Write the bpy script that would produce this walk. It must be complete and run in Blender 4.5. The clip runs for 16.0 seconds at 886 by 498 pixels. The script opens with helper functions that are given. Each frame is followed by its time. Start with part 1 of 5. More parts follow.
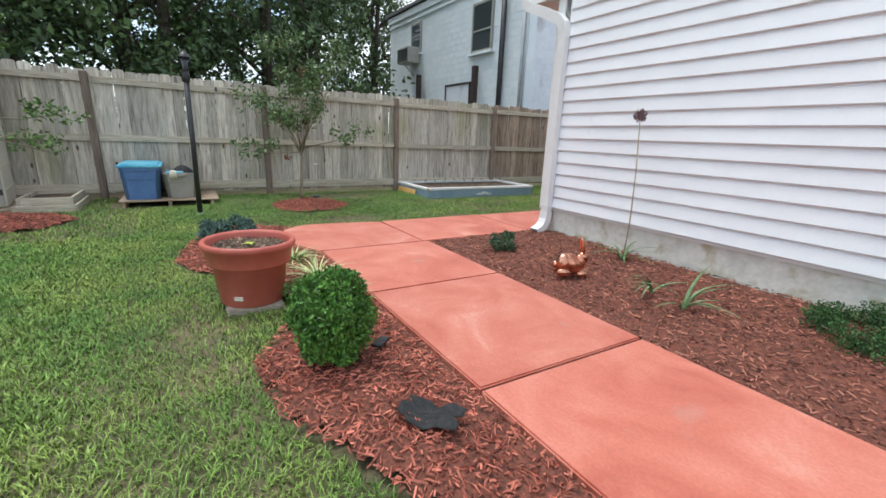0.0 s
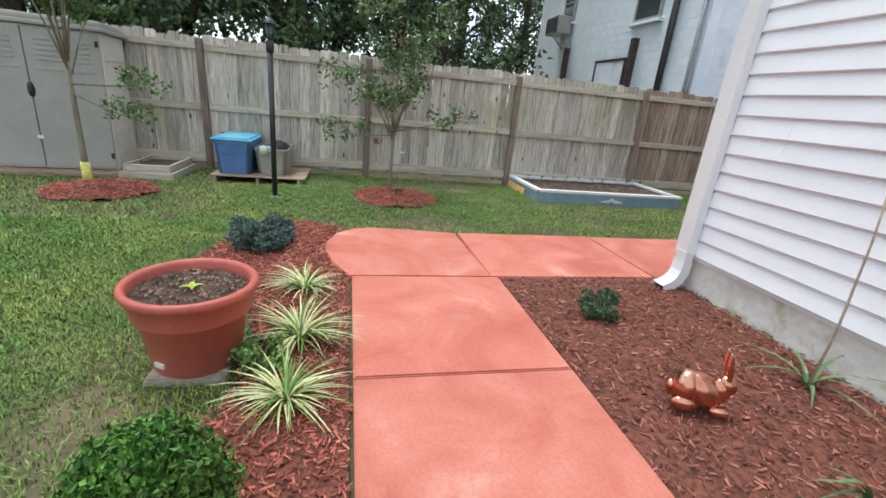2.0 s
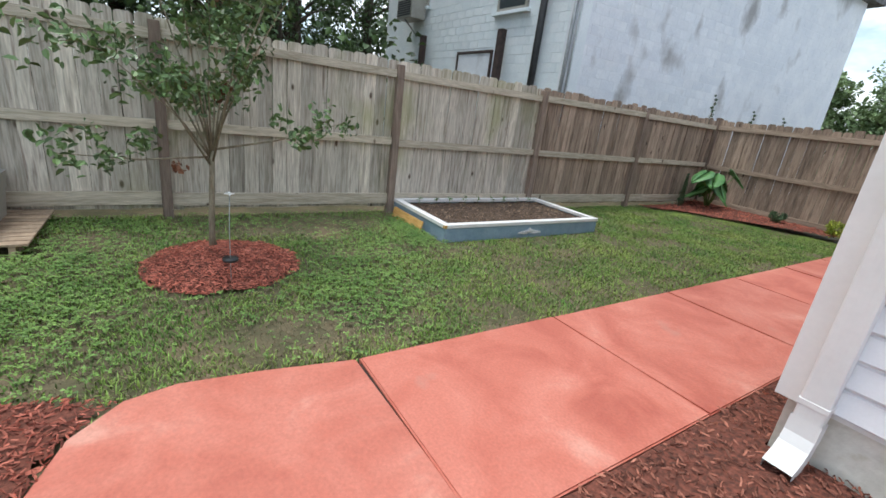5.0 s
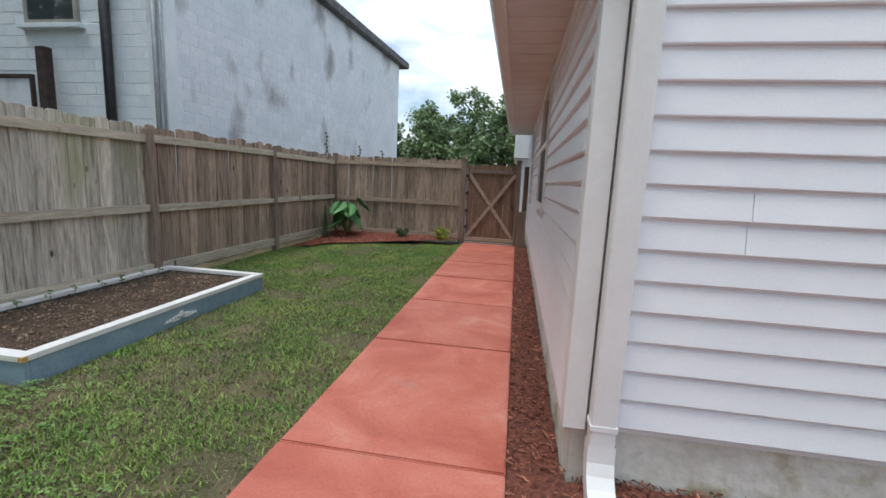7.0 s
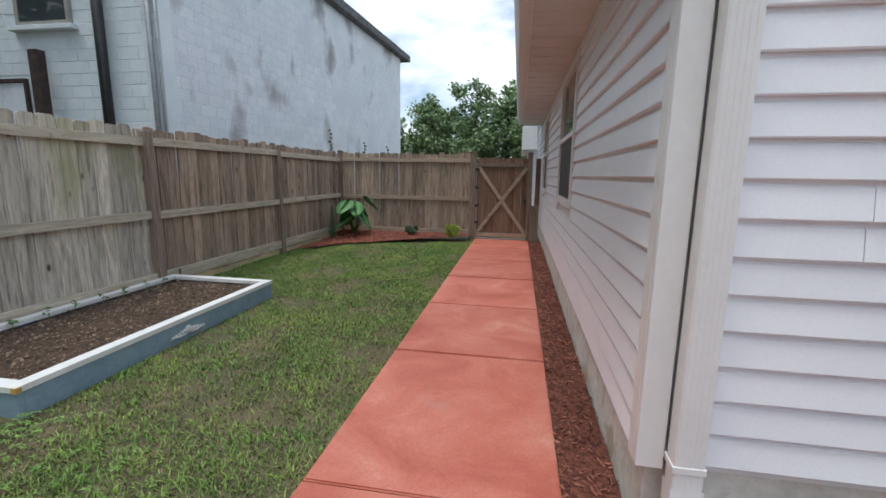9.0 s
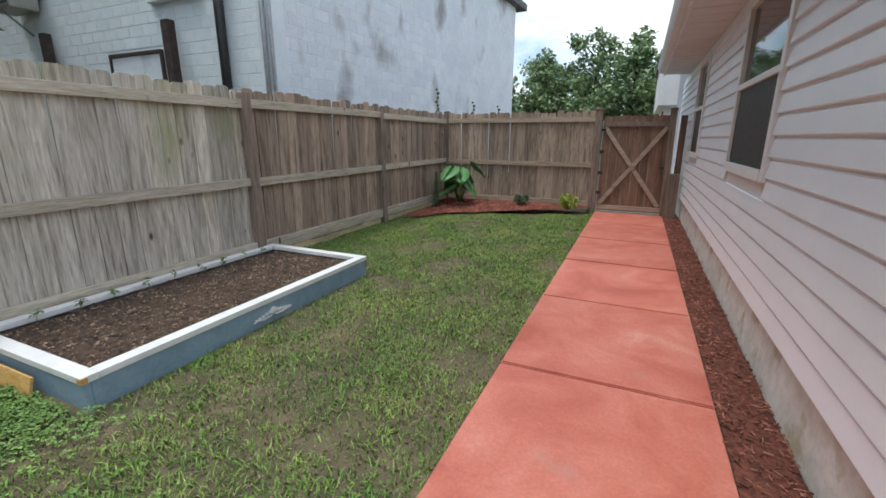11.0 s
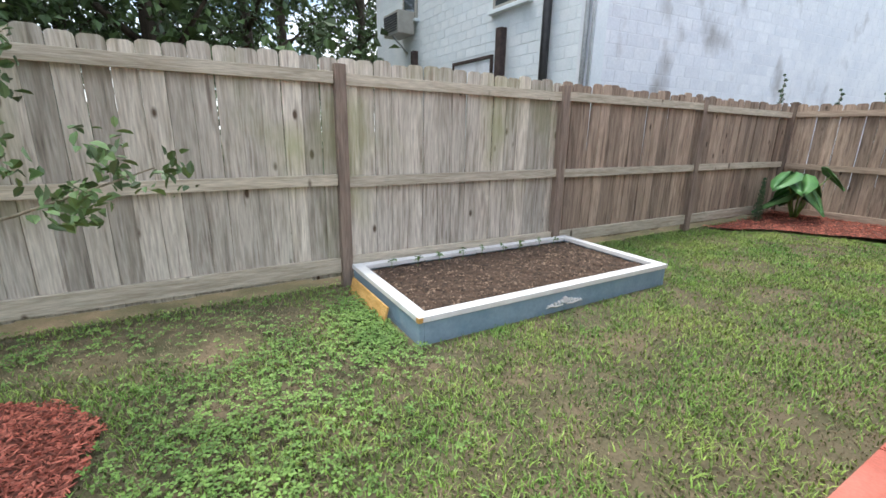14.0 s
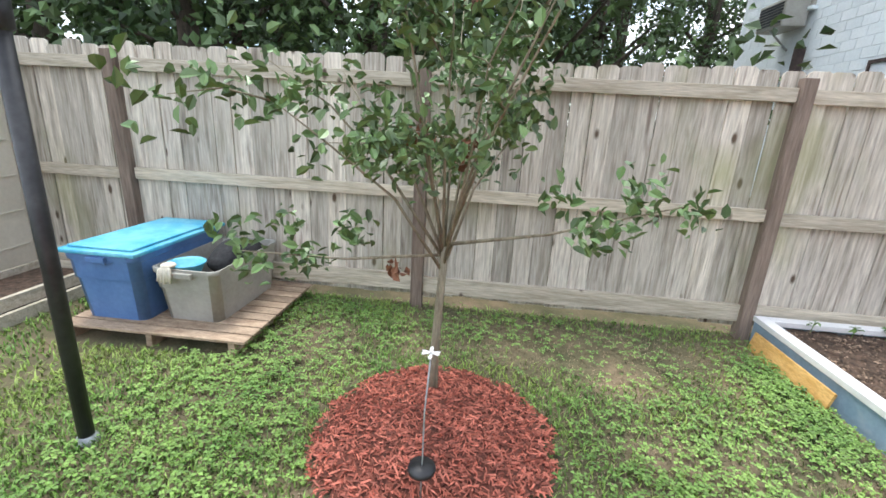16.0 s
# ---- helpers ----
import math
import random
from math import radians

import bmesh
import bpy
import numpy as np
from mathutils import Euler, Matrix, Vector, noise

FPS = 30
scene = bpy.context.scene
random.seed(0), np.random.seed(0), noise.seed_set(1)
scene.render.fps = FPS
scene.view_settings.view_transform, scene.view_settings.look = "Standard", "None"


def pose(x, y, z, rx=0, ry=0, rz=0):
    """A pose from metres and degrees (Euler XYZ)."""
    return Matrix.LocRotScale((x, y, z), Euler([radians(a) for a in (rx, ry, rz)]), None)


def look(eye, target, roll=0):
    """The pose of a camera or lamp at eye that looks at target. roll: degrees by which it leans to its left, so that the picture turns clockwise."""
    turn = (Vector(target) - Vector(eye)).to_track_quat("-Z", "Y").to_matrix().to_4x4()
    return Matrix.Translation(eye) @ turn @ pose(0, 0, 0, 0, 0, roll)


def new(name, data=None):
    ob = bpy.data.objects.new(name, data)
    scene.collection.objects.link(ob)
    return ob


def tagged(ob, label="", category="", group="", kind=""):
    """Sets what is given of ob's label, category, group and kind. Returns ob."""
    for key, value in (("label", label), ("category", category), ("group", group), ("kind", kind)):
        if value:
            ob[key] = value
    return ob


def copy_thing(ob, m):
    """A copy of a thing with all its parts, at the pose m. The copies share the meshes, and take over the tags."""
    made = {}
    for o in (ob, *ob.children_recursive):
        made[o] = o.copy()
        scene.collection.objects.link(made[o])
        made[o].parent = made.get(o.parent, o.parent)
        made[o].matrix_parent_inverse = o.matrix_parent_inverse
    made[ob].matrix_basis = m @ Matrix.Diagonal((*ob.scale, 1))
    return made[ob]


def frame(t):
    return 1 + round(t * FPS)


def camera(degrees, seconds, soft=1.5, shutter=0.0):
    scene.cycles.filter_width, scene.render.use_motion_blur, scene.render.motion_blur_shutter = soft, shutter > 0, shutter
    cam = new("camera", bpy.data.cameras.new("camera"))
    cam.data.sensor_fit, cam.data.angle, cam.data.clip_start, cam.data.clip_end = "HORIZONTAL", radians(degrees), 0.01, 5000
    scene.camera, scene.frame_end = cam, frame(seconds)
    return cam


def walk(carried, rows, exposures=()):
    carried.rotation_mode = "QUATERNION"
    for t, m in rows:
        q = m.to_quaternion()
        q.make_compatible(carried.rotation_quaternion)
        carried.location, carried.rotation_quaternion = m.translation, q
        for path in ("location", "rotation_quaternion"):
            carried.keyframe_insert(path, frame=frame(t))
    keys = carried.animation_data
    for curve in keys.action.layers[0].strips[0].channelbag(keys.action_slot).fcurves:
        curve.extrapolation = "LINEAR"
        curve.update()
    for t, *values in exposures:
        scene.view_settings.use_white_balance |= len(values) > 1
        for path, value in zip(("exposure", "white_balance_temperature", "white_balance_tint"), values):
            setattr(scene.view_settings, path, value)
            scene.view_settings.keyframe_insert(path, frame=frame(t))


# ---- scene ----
cam = camera(92.0, 16.0, soft=1.6)
PATH = [
    (0, (3.430, -3.509, 1.102), (1.776, -2.504, 0.597), 2.31),
    (0.5, (3.160, -3.323, 1.169), (1.474, -2.365, 0.680), 1.26),
    (1, (2.961, -3.040, 1.176), (1.233, -2.131, 0.744), 1.18),
    (1.5, (2.771, -2.771, 1.203), (1.017, -2.006, 0.622), 4.47),
    (2, (2.505, -2.526, 1.292), (0.665, -2.084, 0.644), 5.68),
    (2.5, (2.303, -2.341, 1.312), (0.439, -2.066, 0.643), 5.90),
    (3, (2.144, -2.142, 1.342), (0.217, -2.101, 0.809), 2.28),
    (3.2, (2.007, -2.142, 1.371), (0.079, -1.994, 0.860), 0.84),
    (5.3, (0.125, -2.246, 1.369), (-1.321, -0.985, 0.807), 4.79),
    (5.5, (0.053, -2.137, 1.356), (-1.256, -0.712, 0.850), 0.53),
    (5.6, (0.040, -2.132, 1.336), (-1.201, -0.644, 0.840), -0.76),
    (6, (-0.164, -1.895, 1.286), (-1.105, -0.182, 0.862), 0.93),
    (6.5, (-0.346, -1.844, 1.373), (-0.938, 0.031, 1.010), 3.35),
    (7, (-0.469, -1.762, 1.366), (-0.789, 0.188, 1.053), 2.64),
    (7.5, (-0.545, -1.781, 1.371), (-0.845, 0.168, 1.033), 2.30),
    (8, (-0.572, -1.821, 1.365), (-0.942, 0.118, 1.044), 1.43),
    (10.3, (-0.768, -0.951, 1.424), (-1.053, 0.982, 0.996), -0.02),
    (10.5, (-0.766, -0.918, 1.412), (-1.138, 0.996, 0.966), -0.30),
    (11, (-0.924, -0.765, 1.372), (-1.711, 1.002, 0.867), 0.26),
    (11.5, (-0.963, -0.695, 1.328), (-2.043, 0.892, 0.769), 2.40),
    (12, (-1.003, -0.745, 1.315), (-2.210, 0.729, 0.708), 3.94),
    (12.5, (-1.055, -0.758, 1.320), (-2.408, 0.596, 0.740), 2.82),
    (13, (-1.097, -0.777, 1.318), (-2.545, 0.487, 0.765), 3.29),
    (13.5, (-1.134, -0.783, 1.327), (-2.677, 0.382, 0.816), 1.99),
    (14, (-1.178, -0.879, 1.306), (-2.841, 0.099, 0.781), 1.16),
    (14.5, (-1.231, -0.995, 1.302), (-2.952, -0.119, 0.782), 2.09),
    (15, (-1.338, -1.287, 1.289), (-3.164, -0.708, 0.713), 0.26),
    (15.5, (-1.489, -1.497, 1.374), (-3.400, -1.324, 0.810), 1.58),
    (16, (-1.526, -1.744, 1.403), (-3.437, -1.932, 0.843), 3.20),
]
walk(cam, [(t, look(eye, target, roll)) for t, eye, target, roll in PATH],
     [(0, 1.0, 6200, 4), (3.2, 1.12, 6200, 5), (5.3, 0.92, 6200, 5), (6.5, 0.68, 6150, 5), (8.2, 0.55, 6150, 5), (10.3, 0.7, 6150, 5), (11, 0.78, 6150, 5), (12, 1.05, 6200, 6),
      (14, 1.4, 6250, 8), (16, 1.75, 6250, 8)])

# ---- light: bright overcast sky with broken cloud, soft sun high behind thin cloud ----
world = bpy.data.worlds.new("sky")
scene.world = world
world.use_nodes = True
wn, wl = world.node_tree.nodes, world.node_tree.links
bg = wn["Background"]
sky = wn.new("ShaderNodeTexSky")
sky.sky_type, sky.sun_disc = "NISHITA", False
sky.sun_elevation, sky.sun_rotation = radians(73), radians(227)
wtc = wn.new("ShaderNodeTexCoord")
wmap = wn.new("ShaderNodeMapping")
wmap.inputs["Scale"].default_value = (1, 1, 2.4)
wl.new(wtc.outputs["Generated"], wmap.inputs["Vector"])
wno = wn.new("ShaderNodeTexNoise")
wno.inputs["Scale"].default_value, wno.inputs["Detail"].default_value, wno.inputs["Roughness"].default_value = 3.2, 8, 0.55
wl.new(wmap.outputs["Vector"], wno.inputs["Vector"])
wr = wn.new("ShaderNodeValToRGB")
wr.color_ramp.elements[0].position, wr.color_ramp.elements[0].color = 0.37, (0.0, 0.0, 0.0, 1)
wr.color_ramp.elements[1].position, wr.color_ramp.elements[1].color = 0.58, (1, 1, 1, 1)
wl.new(wno.outputs["Fac"], wr.inputs["Fac"])
wmix = wn.new("ShaderNodeMix")
wmix.data_type = "RGBA"
wl.new(wr.outputs["Color"], wmix.inputs["Factor"])
wl.new(sky.outputs["Color"], wmix.inputs["A"])
wmix.inputs["B"].default_value = (8.6, 8.8, 9.2, 1)
wl.new(wmix.outputs["Result"], bg.inputs["Color"])
bg.inputs["Strength"].default_value = 0.1
sun = new("sun", bpy.data.lights.new("sun", "SUN"))
sun.data.energy, sun.data.angle, sun.data.color = 1.2, radians(20), (1.0, 0.96, 0.9)
sun.matrix_world = look((-2.4, -2.2, 10.5), (0, 0, 0))


# ---- materials ----
def surface(name, stops, scale=6.0, rough=0.8, stretch=(1, 1, 1), bump=0.2, bump_scale=40.0, metal=0.0, vary=0.0,
            island=0.0, detail=6.0, spots=None, stain=None, subsurface=0.0, grain=0.25, swirl=0.0):
    """Noise between colour stops, a fine grain, a bump, and what varies from piece to piece."""
    m = bpy.data.materials.new(name)
    m.use_nodes = True
    n, l = m.node_tree.nodes, m.node_tree.links
    b = n["Principled BSDF"]
    b.inputs["Roughness"].default_value, b.inputs["Metallic"].default_value = rough, metal
    tc = n.new("ShaderNodeTexCoord")
    info = n.new("ShaderNodeObjectInfo")
    mp = n.new("ShaderNodeMapping")
    mp.inputs["Scale"].default_value = stretch
    off = n.new("ShaderNodeVectorMath")
    off.operation = "MULTIPLY_ADD"
    off.inputs[1].default_value = (37.0, 53.0, 71.0) if vary else (0, 0, 0)
    l.new(info.outputs["Random"], off.inputs[0])
    l.new(tc.outputs["Object"], off.inputs[2])
    l.new(off.outputs[0], mp.inputs["Vector"])
    no = n.new("ShaderNodeTexNoise")
    no.inputs["Scale"].default_value, no.inputs["Detail"].default_value, no.inputs["Roughness"].default_value = scale, detail, 0.6
    no.inputs["Distortion"].default_value = swirl
    l.new(mp.outputs["Vector"], no.inputs["Vector"])
    ramp = n.new("ShaderNodeValToRGB")
    el = ramp.color_ramp.elements
    while len(el) < len(stops):
        el.new(0.5)
    for e, (p, c) in zip(el, stops):
        e.position, e.color = p, (*c, 1)
    l.new(no.outputs["Fac"], ramp.inputs["Fac"])
    colour = ramp.outputs["Color"]

    def mixed(fac, a, bcol, how="MIX"):
        x = n.new("ShaderNodeMix")
        x.data_type, x.blend_type = "RGBA", how
        if isinstance(fac, float):
            x.inputs["Factor"].default_value = fac
        else:
            l.new(fac, x.inputs["Factor"])
        l.new(a, x.inputs["A"])
        if isinstance(bcol, tuple):
            x.inputs["B"].default_value = (*bcol, 1)
        else:
            l.new(bcol, x.inputs["B"])
        return x.outputs["Result"]

    fine = n.new("ShaderNodeTexNoise")
    fine.inputs["Scale"].default_value, fine.inputs["Detail"].default_value = bump_scale, 4
    l.new(mp.outputs["Vector"], fine.inputs["Vector"])
    if grain:
        gr = n.new("ShaderNodeMapRange")
        gr.inputs["From Min"].default_value, gr.inputs["From Max"].default_value = 0.25, 0.75
        gr.inputs["To Min"].default_value, gr.inputs["To Max"].default_value = 1 - grain, 1 + grain
        l.new(fine.outputs["Fac"], gr.inputs["Value"])
        colour = mixed(1.0, colour, gr.outputs["Result"], "MULTIPLY")
    if spots:
        sc, size, col = spots
        vo = n.new("ShaderNodeTexVoronoi")
        vo.inputs["Scale"].default_value = sc
        mp2 = n.new("ShaderNodeMapping")
        mp2.inputs["Scale"].default_value = (1, 1, 0.45)
        l.new(off.outputs[0], mp2.inputs["Vector"])
        l.new(mp2.outputs["Vector"], vo.inputs["Vector"])
        sr = n.new("ShaderNodeMapRange")
        sr.inputs["From Min"].default_value, sr.inputs["From Max"].default_value = size, size * 0.5
        l.new(vo.outputs["Distance"], sr.inputs["Value"])
        colour = mixed(sr.outputs["Result"], colour, col)
    if stain:
        sc, lo, hi, col, st = stain
        sn = n.new("ShaderNodeTexNoise")
        sn.inputs["Scale"].default_value, sn.inputs["Detail"].default_value = sc, 7
        geo = n.new("ShaderNodeNewGeometry")
        mp3 = n.new("ShaderNodeMapping")
        mp3.inputs["Scale"].default_value = st
        l.new(geo.outputs["Position"], mp3.inputs["Vector"])
        l.new(mp3.outputs["Vector"], sn.inputs["Vector"])
        sr = n.new("ShaderNodeMapRange")
        sr.inputs["From Min"].default_value, sr.inputs["From Max"].default_value = lo, hi
        l.new(sn.outputs["Fac"], sr.inputs["Value"])
        colour = mixed(sr.outputs["Result"], colour, col)
    if vary or island:
        mr = n.new("ShaderNodeMapRange")
        k = vary or island
        mr.inputs["To Min"].default_value, mr.inputs["To Max"].default_value = 1 - k, 1 + k
        if island:
            geo2 = n.new("ShaderNodeNewGeometry")
            l.new(geo2.outputs["Random Per Island"], mr.inputs["Value"])
        else:
            l.new(info.outputs["Random"], mr.inputs["Value"])
        colour = mixed(1.0, colour, mr.outputs["Result"], "MULTIPLY")
    l.new(colour, b.inputs["Base Color"])
    if bump:
        bp = n.new("ShaderNodeBump")
        bp.inputs["Strength"].default_value, bp.inputs["Distance"].default_value = bump, 0.01
        l.new(fine.outputs["Fac"], bp.inputs["Height"])
        l.new(bp.outputs["Normal"], b.inputs["Normal"])
    if subsurface:
        b.inputs["Transmission Weight"].default_value = 0.0
        b.inputs["Subsurface Weight"].default_value = subsurface
        b.inputs["Subsurface Radius"].default_value = (0.01, 0.01, 0.005)
    return m


def two(a, b, lo=0.35, hi=0.65):
    return [(lo, a), (hi, b)]


LAWN = surface("lawn_soil", [(0.3, (0.06, 0.06, 0.025)), (0.5, (0.11, 0.095, 0.05)), (0.7, (0.19, 0.14, 0.085))], 3.0, 0.95, bump=0.5, bump_scale=60,
               stain=(0.55, 0.58, 0.7, (0.16, 0.12, 0.075), (1, 1, 1)))
GRASS = surface("grass_blades", two((0.10, 0.215, 0.03), (0.24, 0.315, 0.065)), 1.6, 0.6, island=0.6, bump=0, grain=0.15)
THATCH = surface("dry_thatch", two((0.17, 0.125, 0.075), (0.36, 0.29, 0.18)), 2.0, 0.85, island=0.5, bump=0, grain=0.15)
CLOVER = surface("clover_leaves", two((0.11, 0.215, 0.04), (0.21, 0.33, 0.075)), 3.0, 0.6, island=0.35, bump=0, grain=0.15)
RED = surface("red_stained_concrete", [(0.30, (0.40, 0.095, 0.062)), (0.46, (0.50, 0.145, 0.098)), (0.60, (0.56, 0.19, 0.135)), (0.74, (0.62, 0.29, 0.22))],
              1.9, 0.62, bump=0.25, bump_scale=70, vary=0.07, grain=0.12, swirl=0.7, stain=(2.1, 0.66, 0.76, (0.45, 0.22, 0.17), (1, 1, 1)))
JOINT = surface("dark_joint", two((0.03, 0.02, 0.018), (0.07, 0.04, 0.03)), 20, 0.95)
MULCH_SOIL = surface("mulch_bottom", two((0.07, 0.025, 0.016), (0.22, 0.07, 0.045)), 40, 0.95, bump=0.8, bump_scale=60)
CHIP_RED = surface("red_mulch_chips", two((0.30, 0.085, 0.055), (0.50, 0.17, 0.115)), 6, 0.85, island=0.6, bump=0.3)
CHIP_BROWN = surface("brown_mulch_chips", two((0.20, 0.075, 0.05), (0.36, 0.15, 0.10)), 6, 0.85, island=0.7, bump=0.3)
SOIL = surface("potting_soil", two((0.035, 0.022, 0.014), (0.12, 0.075, 0.05)), 25, 0.95, bump=1.0, bump_scale=70)
SOIL_CHIP = surface("soil_crumbs", two((0.07, 0.045, 0.03), (0.28, 0.2, 0.14)), 9, 0.9, island=0.8)
VINYL = surface("white_vinyl_siding", two((0.80, 0.81, 0.85), (0.85, 0.86, 0.89)), 2.0, 0.42, bump=0.06, bump_scale=90, vary=0.02, grain=0.02)
TRIM = surface("white_trim", two((0.76, 0.755, 0.75), (0.82, 0.815, 0.81)), 3.0, 0.45, bump=0.04, grain=0.02)
SOFFIT = surface("soffit_vinyl", two((0.70, 0.68, 0.68), (0.76, 0.74, 0.74)), 3.0, 0.6, bump=0.04, grain=0.03)
STUCCO = surface("painted_stucco", two((0.62, 0.60, 0.53), (0.74, 0.72, 0.66)), 4.0, 0.8, bump=0.9, bump_scale=16, grain=0.08,
                 stain=(5.0, 0.56, 0.66, (0.48, 0.43, 0.3), (1, 1, 1)))
FENCE_GREY = surface("weathered_fence_wood", [(0.28, (0.22, 0.19, 0.155)), (0.42, (0.43, 0.385, 0.32)), (0.56, (0.58, 0.535, 0.46)), (0.7, (0.27, 0.22, 0.18))], 6.0, 0.9,
                     stretch=(3.4, 3.4, 0.28), bump=0.35, bump_scale=22, vary=0.3, spots=(5.4, 0.12, (0.09, 0.06, 0.04)),
                     stain=(1.6, 0.55, 0.8, (0.28, 0.28, 0.14), (1, 1, 0.6)))
FENCE_BROWN = surface("brown_fence_wood", [(0.28, (0.12, 0.088, 0.066)), (0.43, (0.27, 0.20, 0.15)), (0.57, (0.38, 0.29, 0.22)), (0.7, (0.17, 0.125, 0.1))], 6.0, 0.9,
                      stretch=(3.4, 3.4, 0.28), bump=0.35, bump_scale=22, vary=0.34, spots=(4.6, 0.11, (0.07, 0.045, 0.03)))
GATE_WOOD = surface("gate_wood", [(0.3, (0.12, 0.07, 0.045)), (0.6, (0.21, 0.125, 0.085))], 5.0, 0.85, stretch=(6, 6, 0.45), bump=0.3, bump_scale=22, vary=0.2)
RAIL_WOOD = surface("fence_rail_wood", [(0.3, (0.36, 0.31, 0.23)), (0.6, (0.56, 0.5, 0.40))], 5.0, 0.9, stretch=(6, 0.45, 6), bump=0.3, bump_scale=22, vary=0.12,
                    spots=(4.0, 0.1, (0.1, 0.07, 0.05)))
RAIL_X = surface("end_fence_rail_wood", [(0.3, (0.26, 0.19, 0.14)), (0.6, (0.42, 0.33, 0.25))], 5.0, 0.9, stretch=(0.45, 6, 6), bump=0.3, bump_scale=22, vary=0.12)
POST_WOOD = surface("fence_post_wood", [(0.3, (0.13, 0.095, 0.075)), (0.6, (0.25, 0.19, 0.15))], 5.0, 0.9, stretch=(5, 5, 0.4), bump=0.3, bump_scale=22, vary=0.15)
BLUE = surface("blue_grey_paint", two((0.20, 0.30, 0.38), (0.27, 0.37, 0.45)), 5.0, 0.6, bump=0.2, stain=(4.0, 0.62, 0.75, (0.36, 0.4, 0.42), (1, 1, 1)), grain=0.06)
WHITE = surface("white_paint", two((0.74, 0.73, 0.72), (0.84, 0.83, 0.82)), 6.0, 0.5, bump=0.15, grain=0.04)
OSB = surface("raw_plywood", two((0.52, 0.29, 0.08), (0.66, 0.40, 0.14)), 8.0, 0.8, stretch=(1, 1, 5), bump=0.2)
BLOCK = surface("white_painted_block", two((0.70, 0.77, 0.81), (0.80, 0.85, 0.88)), 1.5, 0.8, bump=0.5, bump_scale=25, vary=0.025, grain=0.05)
BLOCK_OLD = surface("stained_white_block", two((0.70, 0.74, 0.80), (0.80, 0.83, 0.87)), 1.5, 0.85, bump=0.7, bump_scale=25, vary=0.03, grain=0.06,
                    stain=(1.1, 0.57, 0.72, (0.36, 0.36, 0.37), (1, 1, 0.7)))
DARK = surface("black_paint", two((0.012, 0.012, 0.014), (0.03, 0.03, 0.032)), 8.0, 0.45, bump=0.1)
ROOF = surface("grey_shingle_edge", two((0.08, 0.08, 0.085), (0.2, 0.2, 0.21)), 8.0, 0.9, bump=0.5)
RUST = surface("dark_steel_post", two((0.03, 0.02, 0.018), (0.07, 0.045, 0.04)), 9.0, 0.8)
PIPE = surface("grey_conduit", two((0.32, 0.34, 0.35), (0.42, 0.44, 0.45)), 9.0, 0.5, metal=0.4)
TERRA = surface("terracotta_plastic", two((0.42, 0.095, 0.07), (0.50, 0.13, 0.095)), 4.0, 0.5, bump=0.08, grain=0.05)
SHED_CREAM = surface("cream_plastic", two((0.60, 0.55, 0.45), (0.66, 0.61, 0.51)), 3.0, 0.6, bump=0.1, grain=0.05)
SHED_GREY = surface("taupe_plastic", two((0.33, 0.32, 0.28), (0.38, 0.37, 0.33)), 3.0, 0.6, bump=0.1, grain=0.05)
TOTE_BLUE = surface("blue_plastic", two((0.075, 0.16, 0.36), (0.11, 0.21, 0.43)), 5.0, 0.45, bump=0.08, grain=0.06)
LID_BLUE = surface("faded_turquoise_plastic", two((0.06, 0.36, 0.56), (0.18, 0.5, 0.62)), 5.0, 0.5, bump=0.08, grain=0.06)
TOTE_GREY = surface("grey_plastic", two((0.30, 0.29, 0.255), (0.37, 0.355, 0.315)), 5.0, 0.5, bump=0.08, grain=0.06)
PALLET = surface("old_pallet_wood", two((0.22, 0.15, 0.1), (0.4, 0.3, 0.21)), 6.0, 0.9, stretch=(3, 1, 3), bump=0.3, vary=0.25)
BARK = surface("tree_bark", two((0.17, 0.145, 0.10), (0.32, 0.28, 0.20)), 9.0, 0.9, stretch=(3, 3, 0.6), bump=0.6)
WOOD_BARK = surface("dark_trunk_bark", two((0.035, 0.028, 0.02), (0.09, 0.07, 0.05)), 5.0, 0.95, stretch=(3, 3, 0.5), bump=0.6)
LEAF_A = surface("orchard_leaves", two((0.07, 0.13, 0.04), (0.15, 0.23, 0.085)), 4.0, 0.42, island=0.5, bump=0, grain=0.1)
LEAF_B = surface("young_tree_leaves", two((0.07, 0.14, 0.03), (0.15, 0.25, 0.06)), 4.0, 0.45, island=0.45, bump=0, grain=0.1)
LEAF_DRY = surface("dry_leaves", two((0.13, 0.05, 0.025), (0.22, 0.1, 0.05)), 4.0, 0.7, island=0.4, bump=0)
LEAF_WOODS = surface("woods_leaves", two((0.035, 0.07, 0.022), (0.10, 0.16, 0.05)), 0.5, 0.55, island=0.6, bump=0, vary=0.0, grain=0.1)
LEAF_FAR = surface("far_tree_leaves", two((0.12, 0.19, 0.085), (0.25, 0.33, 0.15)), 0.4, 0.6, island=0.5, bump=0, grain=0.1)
ARB = surface("arborvitae_green", two((0.04, 0.12, 0.015), (0.115, 0.25, 0.035)), 14.0, 0.55, island=0.6, bump=0, grain=0.15)
SPRUCE = surface("blue_green_needles", two((0.05, 0.10, 0.085), (0.12, 0.19, 0.15)), 9.0, 0.6, island=0.5, bump=0)
SHRUB = surface("dark_shrub_leaves", two((0.04, 0.08, 0.04), (0.10, 0.16, 0.07)), 9.0, 0.55, island=0.5, bump=0)
